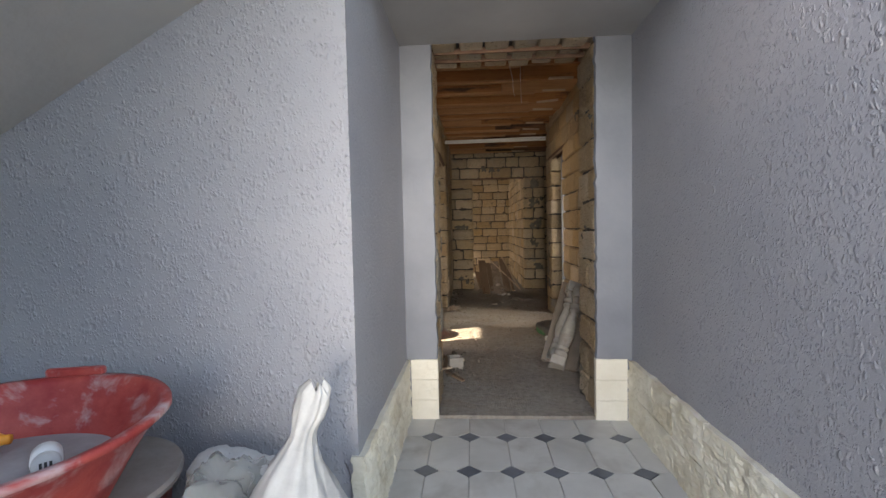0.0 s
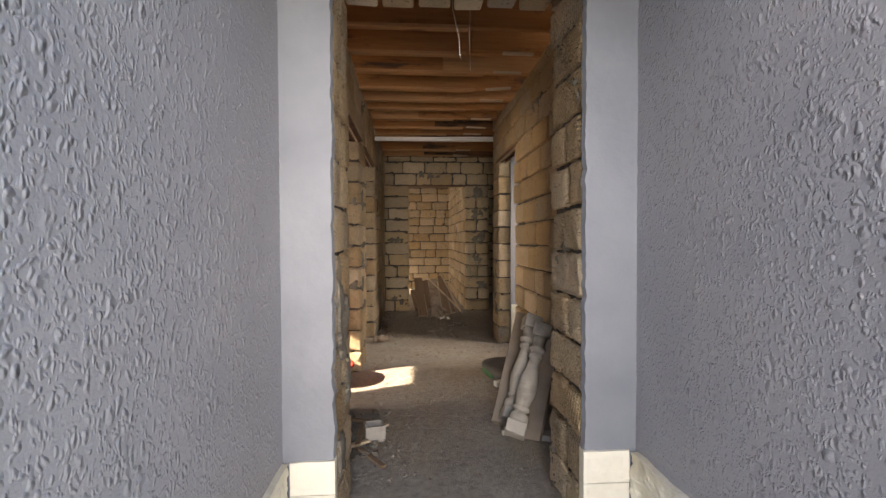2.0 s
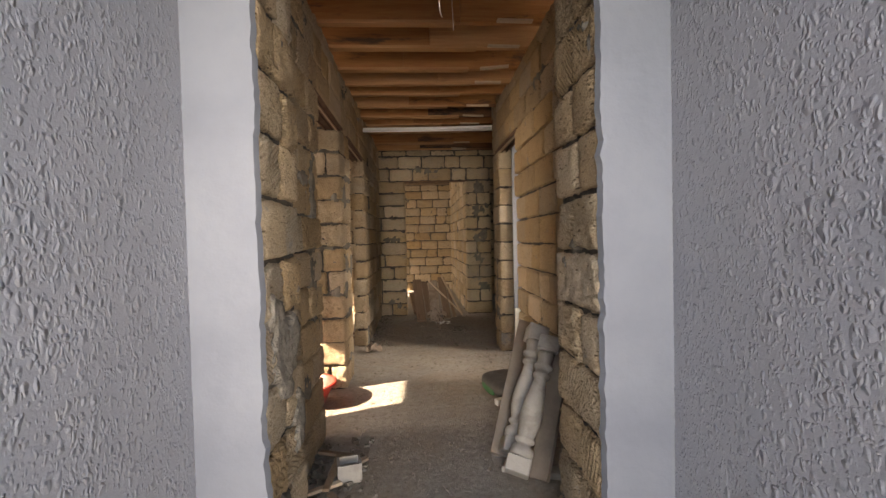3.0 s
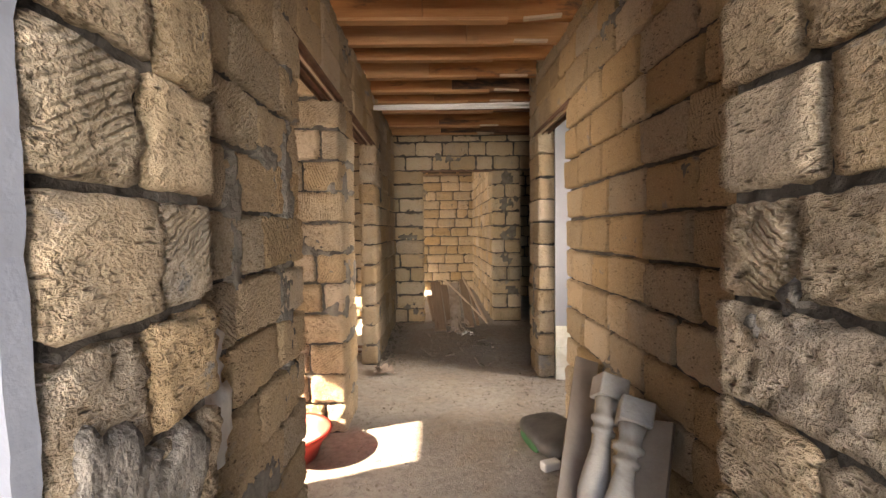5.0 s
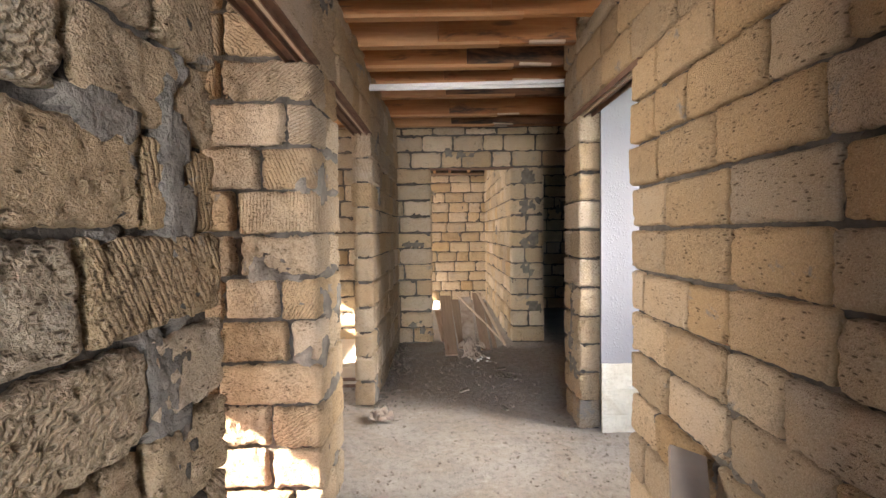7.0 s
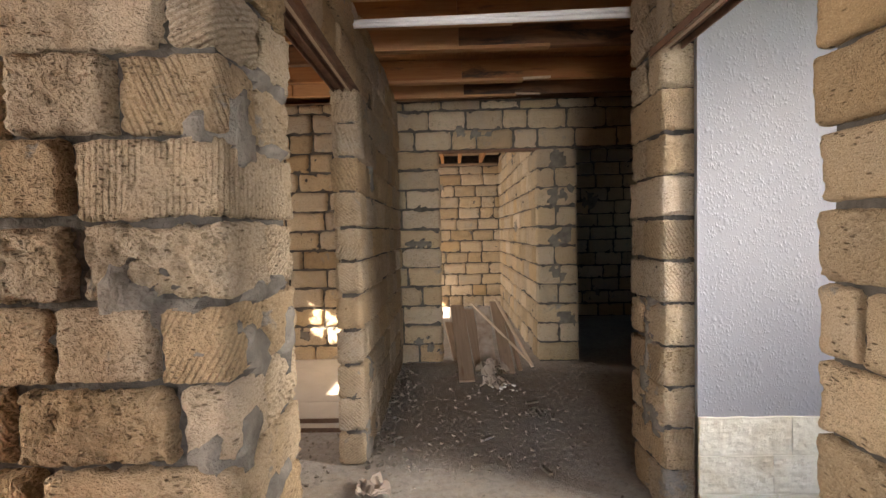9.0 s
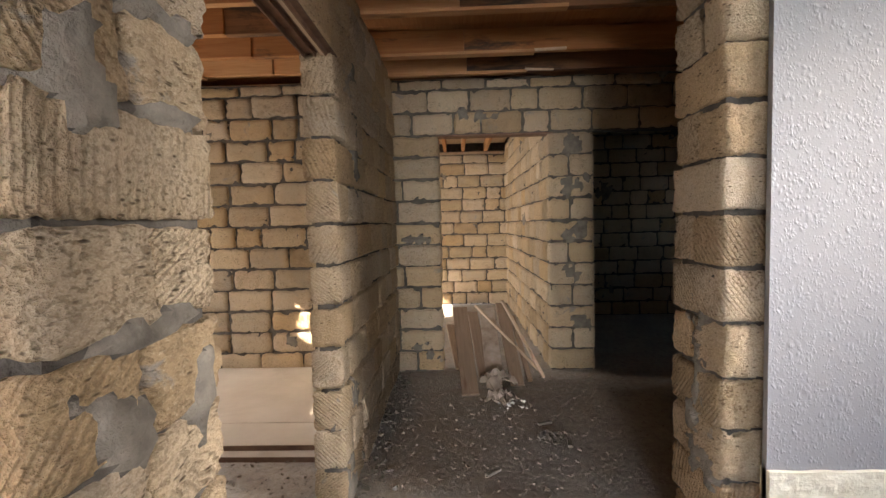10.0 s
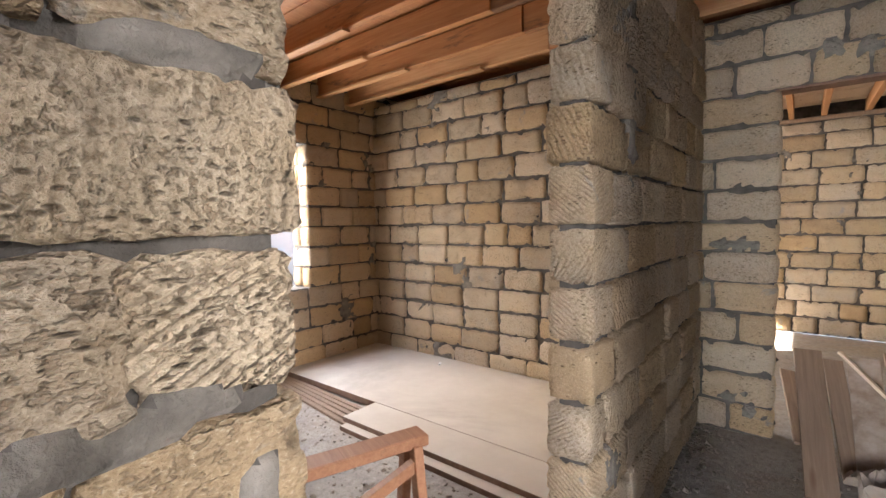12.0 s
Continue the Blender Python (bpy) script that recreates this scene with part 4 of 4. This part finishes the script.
for i in range(5):
    bm = bmesh.new()
    ln = r.uniform(0.2, 0.42)
    box(bm, -ln / 2, ln / 2, -0.016, 0.016, -0.008, 0.008)
    soften(bm, 0.002)
    thing("wood_stick", bm, LATH if i % 2 else PLANK, "short offcut of wood on the dusty floor", "stick", group="offcuts by the doorway", at=pose(-0.06 + r.uniform(-0.05, 0.12), 4.8 + i * 0.12, 0.012 + 0.02 * (i % 3), 0, r.uniform(-4, 4), r.uniform(0, 180)))


def rubble(name, n, area, size, seed, material, label, z=0.0, drift=None):
    """Loose chips over an area (x0, x1, y0, y1); drift 'x' gathers them at the lower x."""
    r = random.Random(seed)
    verts, faces = [], []
    for i in range(n):
        x = area[0] + (area[1] - area[0]) * (r.random() ** 3 if drift == "x" else r.random())
        y = r.uniform(area[2], area[3])
        sz = size * r.uniform(0.25, 1.0) ** 2.4 + 0.002
        m = Matrix.Translation((x, y, z + sz * 0.22)) @ Euler((r.uniform(-0.5, 0.5), r.uniform(-0.5, 0.5), r.uniform(0, 6.28))).to_matrix().to_4x4()
        half = Vector((r.uniform(0.3, 0.8), r.uniform(0.25, 0.55), r.uniform(0.15, 0.38))) * sz
        k = len(verts)
        for c in ((-1, -1, -1), (1, -1, -1), (1, 1, -1), (-1, 1, -1), (-1, -1, 1), (1, -1, 1), (1, 1, 1), (-1, 1, 1)):
            verts.append(m @ Vector([a * h * r.uniform(0.45, 1.15) for a, h in zip(c, half)]))
        faces += [tuple(k + q for q in f) for f in ((3, 2, 1, 0), (4, 5, 6, 7), (0, 1, 5, 4), (1, 2, 6, 5), (2, 3, 7, 6), (3, 0, 4, 7))]
    me = bpy.data.meshes.new(name)
    me.from_pydata(verts, [], faces)
    me.materials.append(material)
    me.update()
    return tagged(new(name, me), label, "rubble", "", "stuff")


rubble("floor_chips", 700, (L + 0.03, R - 0.02, 4.55, 7.4), 0.012, 21, CHIPS, "pale stone chips scattered over the concrete floor")
rubble("floor_chips_far", 360, (L + 0.03, 1.9, 7.3, 10.0), 0.012, 22, CHIPS, "pale stone chips scattered over the concrete floor")
rubble("dark_crumbs", 1500, (L + 0.03, 1.8, 4.55, 10.0), 0.017, 23, CRUMBS, "brown and grey crumbs of earth and mortar on the floor")
rubble("earth_clods", 260, (L + 0.25, 1.0, 7.9, 9.5), 0.018, 28, CRUMBS, "dry brown clods trodden into the floor")
rubble("doorway_rubble", 150, (-0.17, 0.14, 4.55, 5.5), 0.06, 24, CEMENT, "lumps of mortar beside the doorway", drift="x")
rubble("wall_foot_rubble", 350, (L + 0.0, L + 0.22, 7.9, 10.0), 0.036, 25, CEMENT, "lumps of mortar along the foot of the wall", drift="x")
rubble("yard_opening_chips", 160, (1.0, 1.6, 6.7, 7.48), 0.022, 26, CHIPS, "stone chips in the yard opening")
rubble("room_chips", 1500, (-3.2, L - 0.2, 6.95, 8.6), 0.022, 27, CRUMBS, "grit on the floor of the side room")


# ---- planks and litter in the back doorway ----
def board(m, ln, w, t, material, label, name="plank", group=""):
    bm = bmesh.new()
    box(bm, -w / 2, w / 2, -t / 2, t / 2, 0, ln)
    soften(bm, 0.003)
    return thing(name, bm, material, label, "plank", group=group, at=m)


G = "planks leaning in the doorway"
board(lean((0.46, 9.38, 0.02), (0.385, 10.36, 0.62), 0), 1.03, 0.14, 0.028, PLANK, "weathered brown plank sloping into the doorway", group=G)
board(lean((0.60, 9.67, 0.02), (0.50, 10.43, 0.60), 4), 0.80, 0.10, 0.025, PLANK, "dark weathered plank behind the others", group=G)
board(lean((0.68, 9.62, 0.02), (0.66, 10.38, 0.58), -6), 0.86, 0.15, 0.03, PLANK_SPLASHED, "wide stained plank with mortar splashes", group=G)
board(lean((0.86, 9.58, 0.02), (0.80, 10.38, 0.64), 3), 0.92, 0.115, 0.028, PLANK, "weathered brown plank sloping into the doorway", group=G)
board(lean((0.98, 9.68, 0.02), (0.90, 10.28, 0.50), 8), 0.72, 0.045, 0.03, PLANK, "narrow brown batten leaning in the doorway", "batten", G)
board(lean((1.10, 9.74, 0.06), (0.58, 10.13, 0.56), 10), 0.88, 0.03, 0.018, LATH, "thin pale lath lying across the planks", "lath", "pale laths")
board(lean((1.10, 9.68, 0.05), (0.82, 10.18, 0.60), -8), 0.84, 0.03, 0.018, LATH, "thin pale lath lying across the planks", "lath", "pale laths")
board(lean((0.40, 10.02, 0.02), (0.30, 10.68, 0.30), 8), 0.7, 0.12, 0.025, PLANK, "dark plank end in the doorway", group=G)


def crumple(m, s, h, seed, material, name, label, category, n=14, fold=0.5):
    bm = bmesh.new()
    bmesh.ops.create_grid(bm, x_segments=n, y_segments=n, size=s)
    for v in bm.verts:
        q = v.co * (2.2 / s) + Vector((seed, seed * 0.7, 0))
        v.co.z = max(0.002, h * (0.55 + 0.8 * noise.noise(q) + 0.5 * abs(noise.noise(q * 2.3)) + 0.3 * abs(noise.noise(q * 5.1))) * (1 - 0.55 * (v.co.xy.length / (1.4 * s)) ** 2))
        v.co.x += s * fold * noise.noise(q + Vector((9, 0, 0)))
        v.co.y += s * fold * noise.noise(q + Vector((0, 9, 0)))
    ob = thing(name, bm, material, label, category, at=m)
    mod = ob.modifiers.new("thick", "SOLIDIFY")
    mod.thickness = 0.003
    return ob


crumple(pose(0.69, 9.50, 0.02, 0, 0, 20), 0.12, 0.16, 2.0, CARD, "crumpled_paper", "crumpled brown paper sheet at the foot of the planks", "paper")
crumple(pose(0.69, 9.25, 0.0, 0, 0, 50), 0.10, 0.11, 6.0, CARD, "torn_sack", "torn pale sack with white bits spilling out", "sack")
rubble("white_bits", 40, (0.67, 0.87, 9.12, 9.32), 0.03, 31, WHITE, "small white plaster bits by the torn sack", z=0.015)
crumple(pose(-0.09, 7.70, 0.0, 0, 0, 10), 0.08, 0.08, 8.0, CARD, "plastic_scrap", "crumpled translucent scrap at the foot of the pier", "scrap")
crumple(pose(0.95, 8.7, 0.0, 0, 0, 70), 0.07, 0.03, 4.0, CEMENT, "mortar_lump", "flat grey lump of set mortar on the floor", "mortar lump")
for x, y, a in ((0.95, 8.9, 20), (1.05, 8.62, 80), (0.55, 8.3, 40), (0.85, 7.9, 110)):
    bm = bmesh.new()
    box(bm, -0.05, 0.05, -0.014, 0.014, 0, 0.016)
    soften(bm, 0.003)
    thing("stone_splinter", bm, CEMENT, "pale stone splinter on the floor", "splinter", group="stone splinters", at=pose(x, y, 0, 0, 0, a))

# ---- side room: sheets, slats, sawhorse ----
def sheet(x0, x1, y0, y1, z, t, a, label):
    ob = base_empty("plywood_sheet", pose((x0 + x1) / 2, (y0 + y1) / 2, z, 0, 0, a), label, "sheet", "sheets on the floor")
    w, d = (x1 - x0) / 2, (y1 - y0) / 2
    bm = bmesh.new()
    box(bm, -w, w, -d, d, 0, t - 0.003)
    part("sheet_core", bm, PLY_EDGE, ob, "dark layered edge")
    bm = bmesh.new()
    box(bm, -w + 0.001, w - 0.001, -d + 0.001, d - 0.001, t - 0.003, t)
    part("face_veneer", bm, PLY, ob)
    return ob


sheet(-3.38, -0.35, 8.815, 9.99, 0.02, 0.05, 0, "large dusty pale plywood sheet lying on the floor")
sheet(-3.38, -0.36, 8.90, 9.98, 0.0, 0.019, 0, "plywood sheet at the bottom of a low stack")
sheet(-2.14, -0.36, 8.505, 8.812, 0.035, 0.034, 0, "dusty pale strip of plywood beside a larger sheet")
sheet(-2.10, -0.37, 8.44, 8.76, 0.0, 0.033, -0.6, "dark-edged strip of plywood under another")
for i in range(5):
    bm = bmesh.new()
    box(bm, -0.8, 0.8, -0.018, 0.018, 0, 0.022)
    soften(bm, 0.002)
    thing("floor_slat", bm, PLANK, "dark wooden slat lying beside the sheets", "slat", group="slats beside the sheets", at=pose(-2.60 - 0.03 * i, 8.77 - 0.045 * i, 0.001, 0, 0, -3.5 - 0.8 * i))

horse = base_empty("sawhorse", pose(-1.10, 7.58, 0.0, 0, 0, -20), "low brown wooden sawhorse standing on the gritty floor", "sawhorse")
bm = bmesh.new()
box(bm, -0.055, 0.055, -0.46, 0.46, 0.455, 0.505)
soften(bm, 0.006)
part("top_beam", bm, STOOL_WOOD, horse)
for y in (-0.36, 0.40):
    for a in (-1, 1):
        bm = bmesh.new()
        box(bm, -0.028, 0.028, -0.022, 0.022, 0.0, 0.47)
        soften(bm, 0.004)
        part("leg", bm, STOOL_WOOD, horse, at=pose(a * 0.115, y, 0.003, 0, a * -9, 0))
bm = bmesh.new()
box(bm, -0.02, 0.02, -0.42, 0.42, -0.025, 0.025)
soften(bm, 0.003)
part("brace", bm, STOOL_WOOD, horse, at=pose(0.05, 0.02, 0.24, 22, 0, 0))
bm = bmesh.new()
box(bm, -0.02, 0.0, -0.03, 0.03, 0, 0.012)
thing("paper_scrap", bm, WHITE, "white paper scrap on the dusty sheet", "paper", at=pose(-2.3, 9.8, 0.071, 0, 0, 30))

# ---- red basin in the front room ----
def tub(name, m, r0, r1, h, t, material, label, category, wob=0.0):
    ob = base_empty(name, m, label, category)
    prof = [(r0, 0.0), (r0 + (r1 - r0) * 0.5, h * 0.5), (r1, h - 0.02), (r1 + 0.022, h - 0.016), (r1 + 0.022, h), (r1 - 0.004, h), (r1 - t, h - 0.02), (r0 + (r1 - r0) * 0.5 - t, h * 0.5), (r0 - t, 0.012)]
    part("shell", lathe(prof, 48, wob, 3.0), material, ob, smooth=True)
    return ob


basin = tub("basin", pose(-0.48, 6.20, 0.0), 0.17, 0.235, 0.16, 0.008, RED, "red plastic basin with dried plaster beside the pier", "basin")
part("plaster", lathe([(0.18, 0.06), (0.196, 0.085), (0.12, 0.10), (0.02, 0.105)], 32, 0.03), PLASTER_PASTE, basin, "dried white plaster")

# ---- porch: buckets, sack, film ----
lower = tub("bucket", pose(-1.01, 2.38, -0.02), 0.25, 0.285, 0.50, 0.008, RED_DIRTY, "red plastic bucket with a grey lid on the porch", "bucket")
bm = lathe([(0.275, 0.485), (0.315, 0.49), (0.318, 0.505), (0.312, 0.518), (0.24, 0.516), (0.02, 0.52)], 44)
part("lid", bm, LID, lower, "grey-brown plaster-covered lid")
tubm = tub("mixing_tub", pose(-1.045, 2.17, 0.502, 0, 0, 0), 0.28, 0.42, 0.255, 0.012, RED_DIRTY, "red mixing tub caked with plaster, set on a bucket", "tub", 0.03)
part("plaster", lathe([(0.285, 0.06), (0.325, 0.10), (0.20, 0.108), (0.02, 0.115)], 36, 0.04), PLASTER_PASTE, tubm, "dried grey plaster")
bm = bmesh.new()
box(bm, -0.09, 0.09, -0.014, 0.014, 0, 0.03)
soften(bm, 0.006)
part("grip", bm, RED_DIRTY, tubm, "moulded grip", at=pose(-0.10, 0.425, 0.250, 0, 0, 13))
bm = bmesh.new()
box(bm, -0.09, 0.09, -0.014, 0.014, 0, 0.03)
soften(bm, 0.006)
part("grip", bm, RED_DIRTY, tubm, "moulded grip", at=pose(0.10, -0.425, 0.250, 0, 0, 13))
bottle = base_empty("juice_bottle", lean((-1.30, 2.29, 0.650), (-1.13, 2.34, 0.652)), "small orange bottle lying in the tub", "bottle")
part("bottle_body", lathe([(0.02, 0.0), (0.036, 0.01), (0.036, 0.10), (0.03, 0.14), (0.014, 0.175), (0.014, 0.19)], 24), ORANGE, bottle, smooth=True)
bm = bmesh.new()
bmesh.ops.create_cone(bm, cap_ends=True, segments=24, radius1=0.0365, radius2=0.0365, depth=0.03)
part("label_band", bm, BLUE, bottle, "dark blue label shape", at=pose(0, 0, 0.06))
spool = base_empty("plastic_jar", lean((-0.94, 2.28, 0.645), (-0.86, 2.20, 0.652)), "small white plastic jar lying in the tub", "jar")
part("jar_body", lathe([(0.03, 0.0), (0.034, 0.005), (0.034, 0.07), (0.026, 0.078)], 24), WHITE, spool, smooth=True)
part("cap", lathe([(0.03, 0.076), (0.031, 0.08), (0.031, 0.10), (0.027, 0.103)], 24), SACK, spool, smooth=True)
for i in range(3):
    bm = bmesh.new()
    box(bm, -0.014 + 0.01 * i, -0.008 + 0.01 * i, -0.01, 0.01, 0.1025, 0.1045)
    part("print_bar", bm, BLACK, spool, "unreadable black print")


def sack_mesh(low, high):
    """The rings of the sack from one number to another."""
    bm = bmesh.new()
    seg, rings = 40, []
    prof = [(0.19, 0.0), (0.23, 0.06), (0.235, 0.16), (0.215, 0.27), (0.175, 0.38), (0.12, 0.49), (0.07, 0.58), (0.042, 0.64), (0.032, 0.67), (0.034, 0.695), (0.044, 0.72), (0.048, 0.755), (0.044, 0.79), (0.02, 0.815)]
    for i, (rad, z) in enumerate(prof):
        ring = []
        for k in range(seg):
            a = 2 * math.pi * k / seg + z * 1.1
            pleat = 1 + (0.025 + 0.24 * max(0, z - 0.2)) * math.sin(a * 9 + 1.3 * math.sin(a * 2)) + 0.10 * noise.noise(Vector((math.cos(a) * 1.5, math.sin(a) * 1.5, z * 4)))
            flat = 0.42 if z > 0.70 else 1.0
            lift = (0.010 * math.sin(a * 2 + 1) + 0.012 * math.sin(a * 5)) if i >= len(prof) - 2 else 0.0
            ring.append(bm.verts.new((rad * pleat * math.cos(a) + 0.30 * max(0, z - 0.55), rad * pleat * math.sin(a) * flat, z + lift)))
        rings.append(ring)
    for r0, r1 in zip(rings[low:high], rings[low + 1:high + 1]):
        for k in range(seg):
            bm.faces.new((r0[k], r0[(k + 1) % seg], r1[(k + 1) % seg], r1[k]))
    if low == 0:
        bm.faces.new(rings[0][::-1])
    for v in [v for ring in rings[:low] + rings[high + 1:] for v in ring]:
        bm.verts.remove(v)
    return bm


sack = base_empty("filled_sack", pose(-0.31, 2.40, -0.02), "white woven sack twisted shut at its neck on the porch", "sack")
part("sack_body", sack_mesh(0, 7), SACK, sack, smooth=True)
part("twisted_neck", sack_mesh(7, 13), SACK, sack, smooth=True)
FILM, tf, bf = mat("clear_film", 0.16)
bf.inputs["Base Color"].default_value = (0.86, 0.85, 0.81, 1)
bf.inputs["Transmission Weight"].default_value = 0.72
bf.inputs["IOR"].default_value = 1.15


def film_heap(m, sx, sy, sz, seed):
    bm = pillow(sx, sy, sz, seed, 52, 0.2)
    for v in bm.verts:
        q = Vector((v.co.x * 9 + seed, v.co.y * 9, v.co.z * 7))
        fold = abs(noise.noise(q * 0.8)) + 0.5 * abs(noise.noise(q * 1.7)) + 0.2 * abs(noise.noise(q * 3.6))
        v.co += Vector((v.co.x * 0.5, v.co.y * 0.5, 0.06)) * (0.35 - fold) * (1.0 if v.co.z > 0.01 else 0.0)
        v.co.z = max(0.0, v.co.z)
    return thing("plastic_film", bm, FILM, "heap of clear crumpled plastic film on the porch", "plastic film", group="film heaps", at=m, smooth=True)


film_heap(pose(-0.56, 2.44, -0.018, 0, 0, 20), 0.16, 0.24, 0.25, 4.0)
film_heap(pose(-0.42, 2.16, -0.018, 0, 0, 60), 0.20, 0.15, 0.19, 11.0)
thing("rolled_sack", pillow(0.15, 0.09, 0.05, 9.0, 22, 0.7), SACK, "empty white sack folded on the heap of film", "sack", smooth=True, at=pose(-0.60, 2.60, 0.375, 0, 10, 8))

# ---- grey mortar smeared over the stones ----
def smear(wall, axis, u, z, face, out, su, sz, seed, material=CEMENT, lobes=1.0):
    """A thin uneven patch of mortar on a wall face; u runs along the wall."""
    r = random.Random(seed)
    bm = bmesh.new()
    n, rows = 44, 7
    mid = bm.verts.new((0, 0, 0.012))
    last = None
    for j in range(1, rows + 1):
        ring = []
        for k in range(n):
            a = 2 * math.pi * k / n
            rr = 0.80 + lobes * (0.50 * noise.noise(Vector((math.cos(a) * 1.8 + seed, math.sin(a) * 1.8, 1.7))) + 0.35 * noise.noise(Vector((math.cos(a) * 5 + seed, math.sin(a) * 5, 4.1))) + 0.15 * noise.noise(Vector((math.cos(a) * 13 + seed, math.sin(a) * 13, 4.1))))
            f = j / rows
            hgt = (0.006 * (1 - f ** 3) + 0.006 * noise.noise(Vector((f * math.cos(a) * 3, f * math.sin(a) * 3, seed))) + 0.008 * noise.noise(Vector((f * math.cos(a) * 9, f * math.sin(a) * 9, seed)))) if j < rows else -0.018
            ring.append(bm.verts.new((rr * f * su * 1.5 * math.cos(a), rr * f * sz * 1.35 * math.sin(a), hgt)))
        if last is None:
            for k in range(n):
                bm.faces.new((mid, ring[k], ring[(k + 1) % n]))
        else:
            for k in range(n):
                bm.faces.new((last[k], ring[k], ring[(k + 1) % n], last[(k + 1) % n]))
        last = ring
    turn = {("y", 1): (90, 0, 90), ("y", -1): (90, 0, -90), ("x", -1): (90, 0, 0), ("x", 1): (90, 0, 180)}[(axis, out)]
    place = (face, u, z) if axis == "y" else (u, face, z)
    return part("mortar_smear", bm, material, wall, "grey wiped mortar", True, at=pose(*place, *turn))


def at_wall(n):
    return bpy.data.objects[n]


# plaster set round a cable box, and its cables, just inside the doorway
west = at_wall("wall_corridor_west")
for k, (u, z, su, sz) in enumerate(((4.63, 1.02, 0.15, 0.15), (4.70, 0.84, 0.12, 0.12), (4.60, 1.55, 0.08, 0.10), (4.58, 1.70, 0.07, 0.09), (4.60, 0.90, 0.12, 0.12))):
    smear(west, "y", u, z, L + 0.018 + 0.001 * k, 1, su, sz, 51.0 + 3.7 * k, PATCH, 0.4)
socket = base_empty("cable_box", pose(L + 0.024, 4.625, 1.00, 8, 0, 0), "open dark red cable box set in rough plaster", "cable box")
bm = bmesh.new()
for y0, y1, z0, z1 in ((-0.052, -0.045, -0.052, 0.052), (0.045, 0.052, -0.052, 0.052), (-0.045, 0.045, -0.052, -0.045), (-0.045, 0.045, 0.045, 0.052)):
    box(bm, -0.01, 0.020, y0, y1, z0, z1)
part("box_rim", bm, CABLE_BLACK, socket, "dark plastic rim")
bm = bmesh.new()
box(bm, -0.012, 0.008, -0.045, 0.045, -0.045, 0.045)
part("box_back", bm, CABLE_BLACK, socket)
for k, mate in enumerate((CABLE_BLACK, CABLE_RED, CABLE_BLACK)):
    part("coiled_cable", tube([(0.012 + 0.003 * k, (0.020 + 0.006 * k) * math.cos(0.7 * i + k), 0.024 * math.sin(0.7 * i + k) - 0.008 + 0.004 * k) for i in range(9)], 0.003, 6), mate, socket, "coiled cable end", True)
for k, (mate, word) in enumerate(((CABLE_BLACK, "black"), (CABLE_RED, "red"), (CABLE_BLACK, "black"))):
    y = 4.605 + 0.018 * k
    thing("wall_cable", tube([(L + 0.014, y, 1.05), (L + 0.016, y + 0.004, 1.2), (L + 0.017, y + 0.002 * k, 1.34), (L + 0.014, y - 0.004, 1.5), (L + 0.008, y - 0.002, 1.60)], 0.0055, 8), mate, word + " cable running up the stones between plaster patches", "cable", group="wall cables", smooth=True)

# ---- porch tiles ----
TX, TY = 0.222, 0.375
porch = bpy.data.objects["porch_floor"]


def flat_piece(name, outline, t, material):
    bm = bmesh.new()
    lo = [bm.verts.new((x, y, 0)) for x, y in outline]
    hi = [bm.verts.new((x * 0.985, y * 0.99, t)) for x, y in outline]
    bm.faces.new(lo[::-1]), bm.faces.new(hi)
    for i in range(len(lo)):
        j = (i + 1) % len(lo)
        bm.faces.new((lo[i], lo[j], hi[j], hi[i]))
    return finish(bm, name, material)


a, b, c = TX / 2 - 0.0015, TY / 2 - 0.0015, 0.067
c2 = 0.055
tile_me = flat_piece("floor_tile", [(-a + c, -b), (a - c, -b), (a, -b + c2), (a, b - c2), (a - c, b), (-a + c, b), (-a, b - c2), (-a, -b + c2)], 0.010, TILE)
dia_me = flat_piece("diamond_tile", [(-c + 0.003, 0), (0, -c2 + 0.003), (c - 0.003, 0), (0, c2 - 0.003)], 0.0095, TILE_DARK)
x_first, y_first = -0.04, 3.79
for j in range(-9, 3):
    for i in range(-14, 7):
        x, y = x_first + (i + 0.5) * TX, y_first + (j + 0.5) * TY
        if x < -2.2 or y < 0.2 or x - TX / 2 > PR or y - TY / 2 > FRONT - 0.05:
            continue
        if x < PL and y + TY / 2 > PY + 0.1:
            continue
        if y + TY / 2 > FRONT + 0.004:
            continue
        ob = new("floor_tile", tile_me)
        ob.parent = porch
        ob.location = (x, y, -0.0285)
        ob = new("diamond_tile", dia_me)
        ob.parent = porch
        ob.location = (x - TX / 2, y - TY / 2, -0.0285)
        if j == -1 or y + TY > FRONT - 0.05:
            ob = new("diamond_tile", dia_me)
            ob.parent = porch
            ob.location = (x - TX / 2, y + TY / 2, -0.0285)
# cut tiles along the threshold
deep = (FRONT - 0.004 - y_first - 0.002) / 2
cut_me = flat_piece("cut_tile", [(-a + c, -deep), (a - c, -deep), (a, -deep + c2), (a, deep), (-a, deep), (-a, -deep + c2)], 0.010, TILE)
for i in range(-1, 6):
    ob = new("cut_tile", cut_me)
    ob.parent = porch
    ob.location = (x_first + (i + 0.5) * TX, y_first + 0.002 + deep, -0.0285)
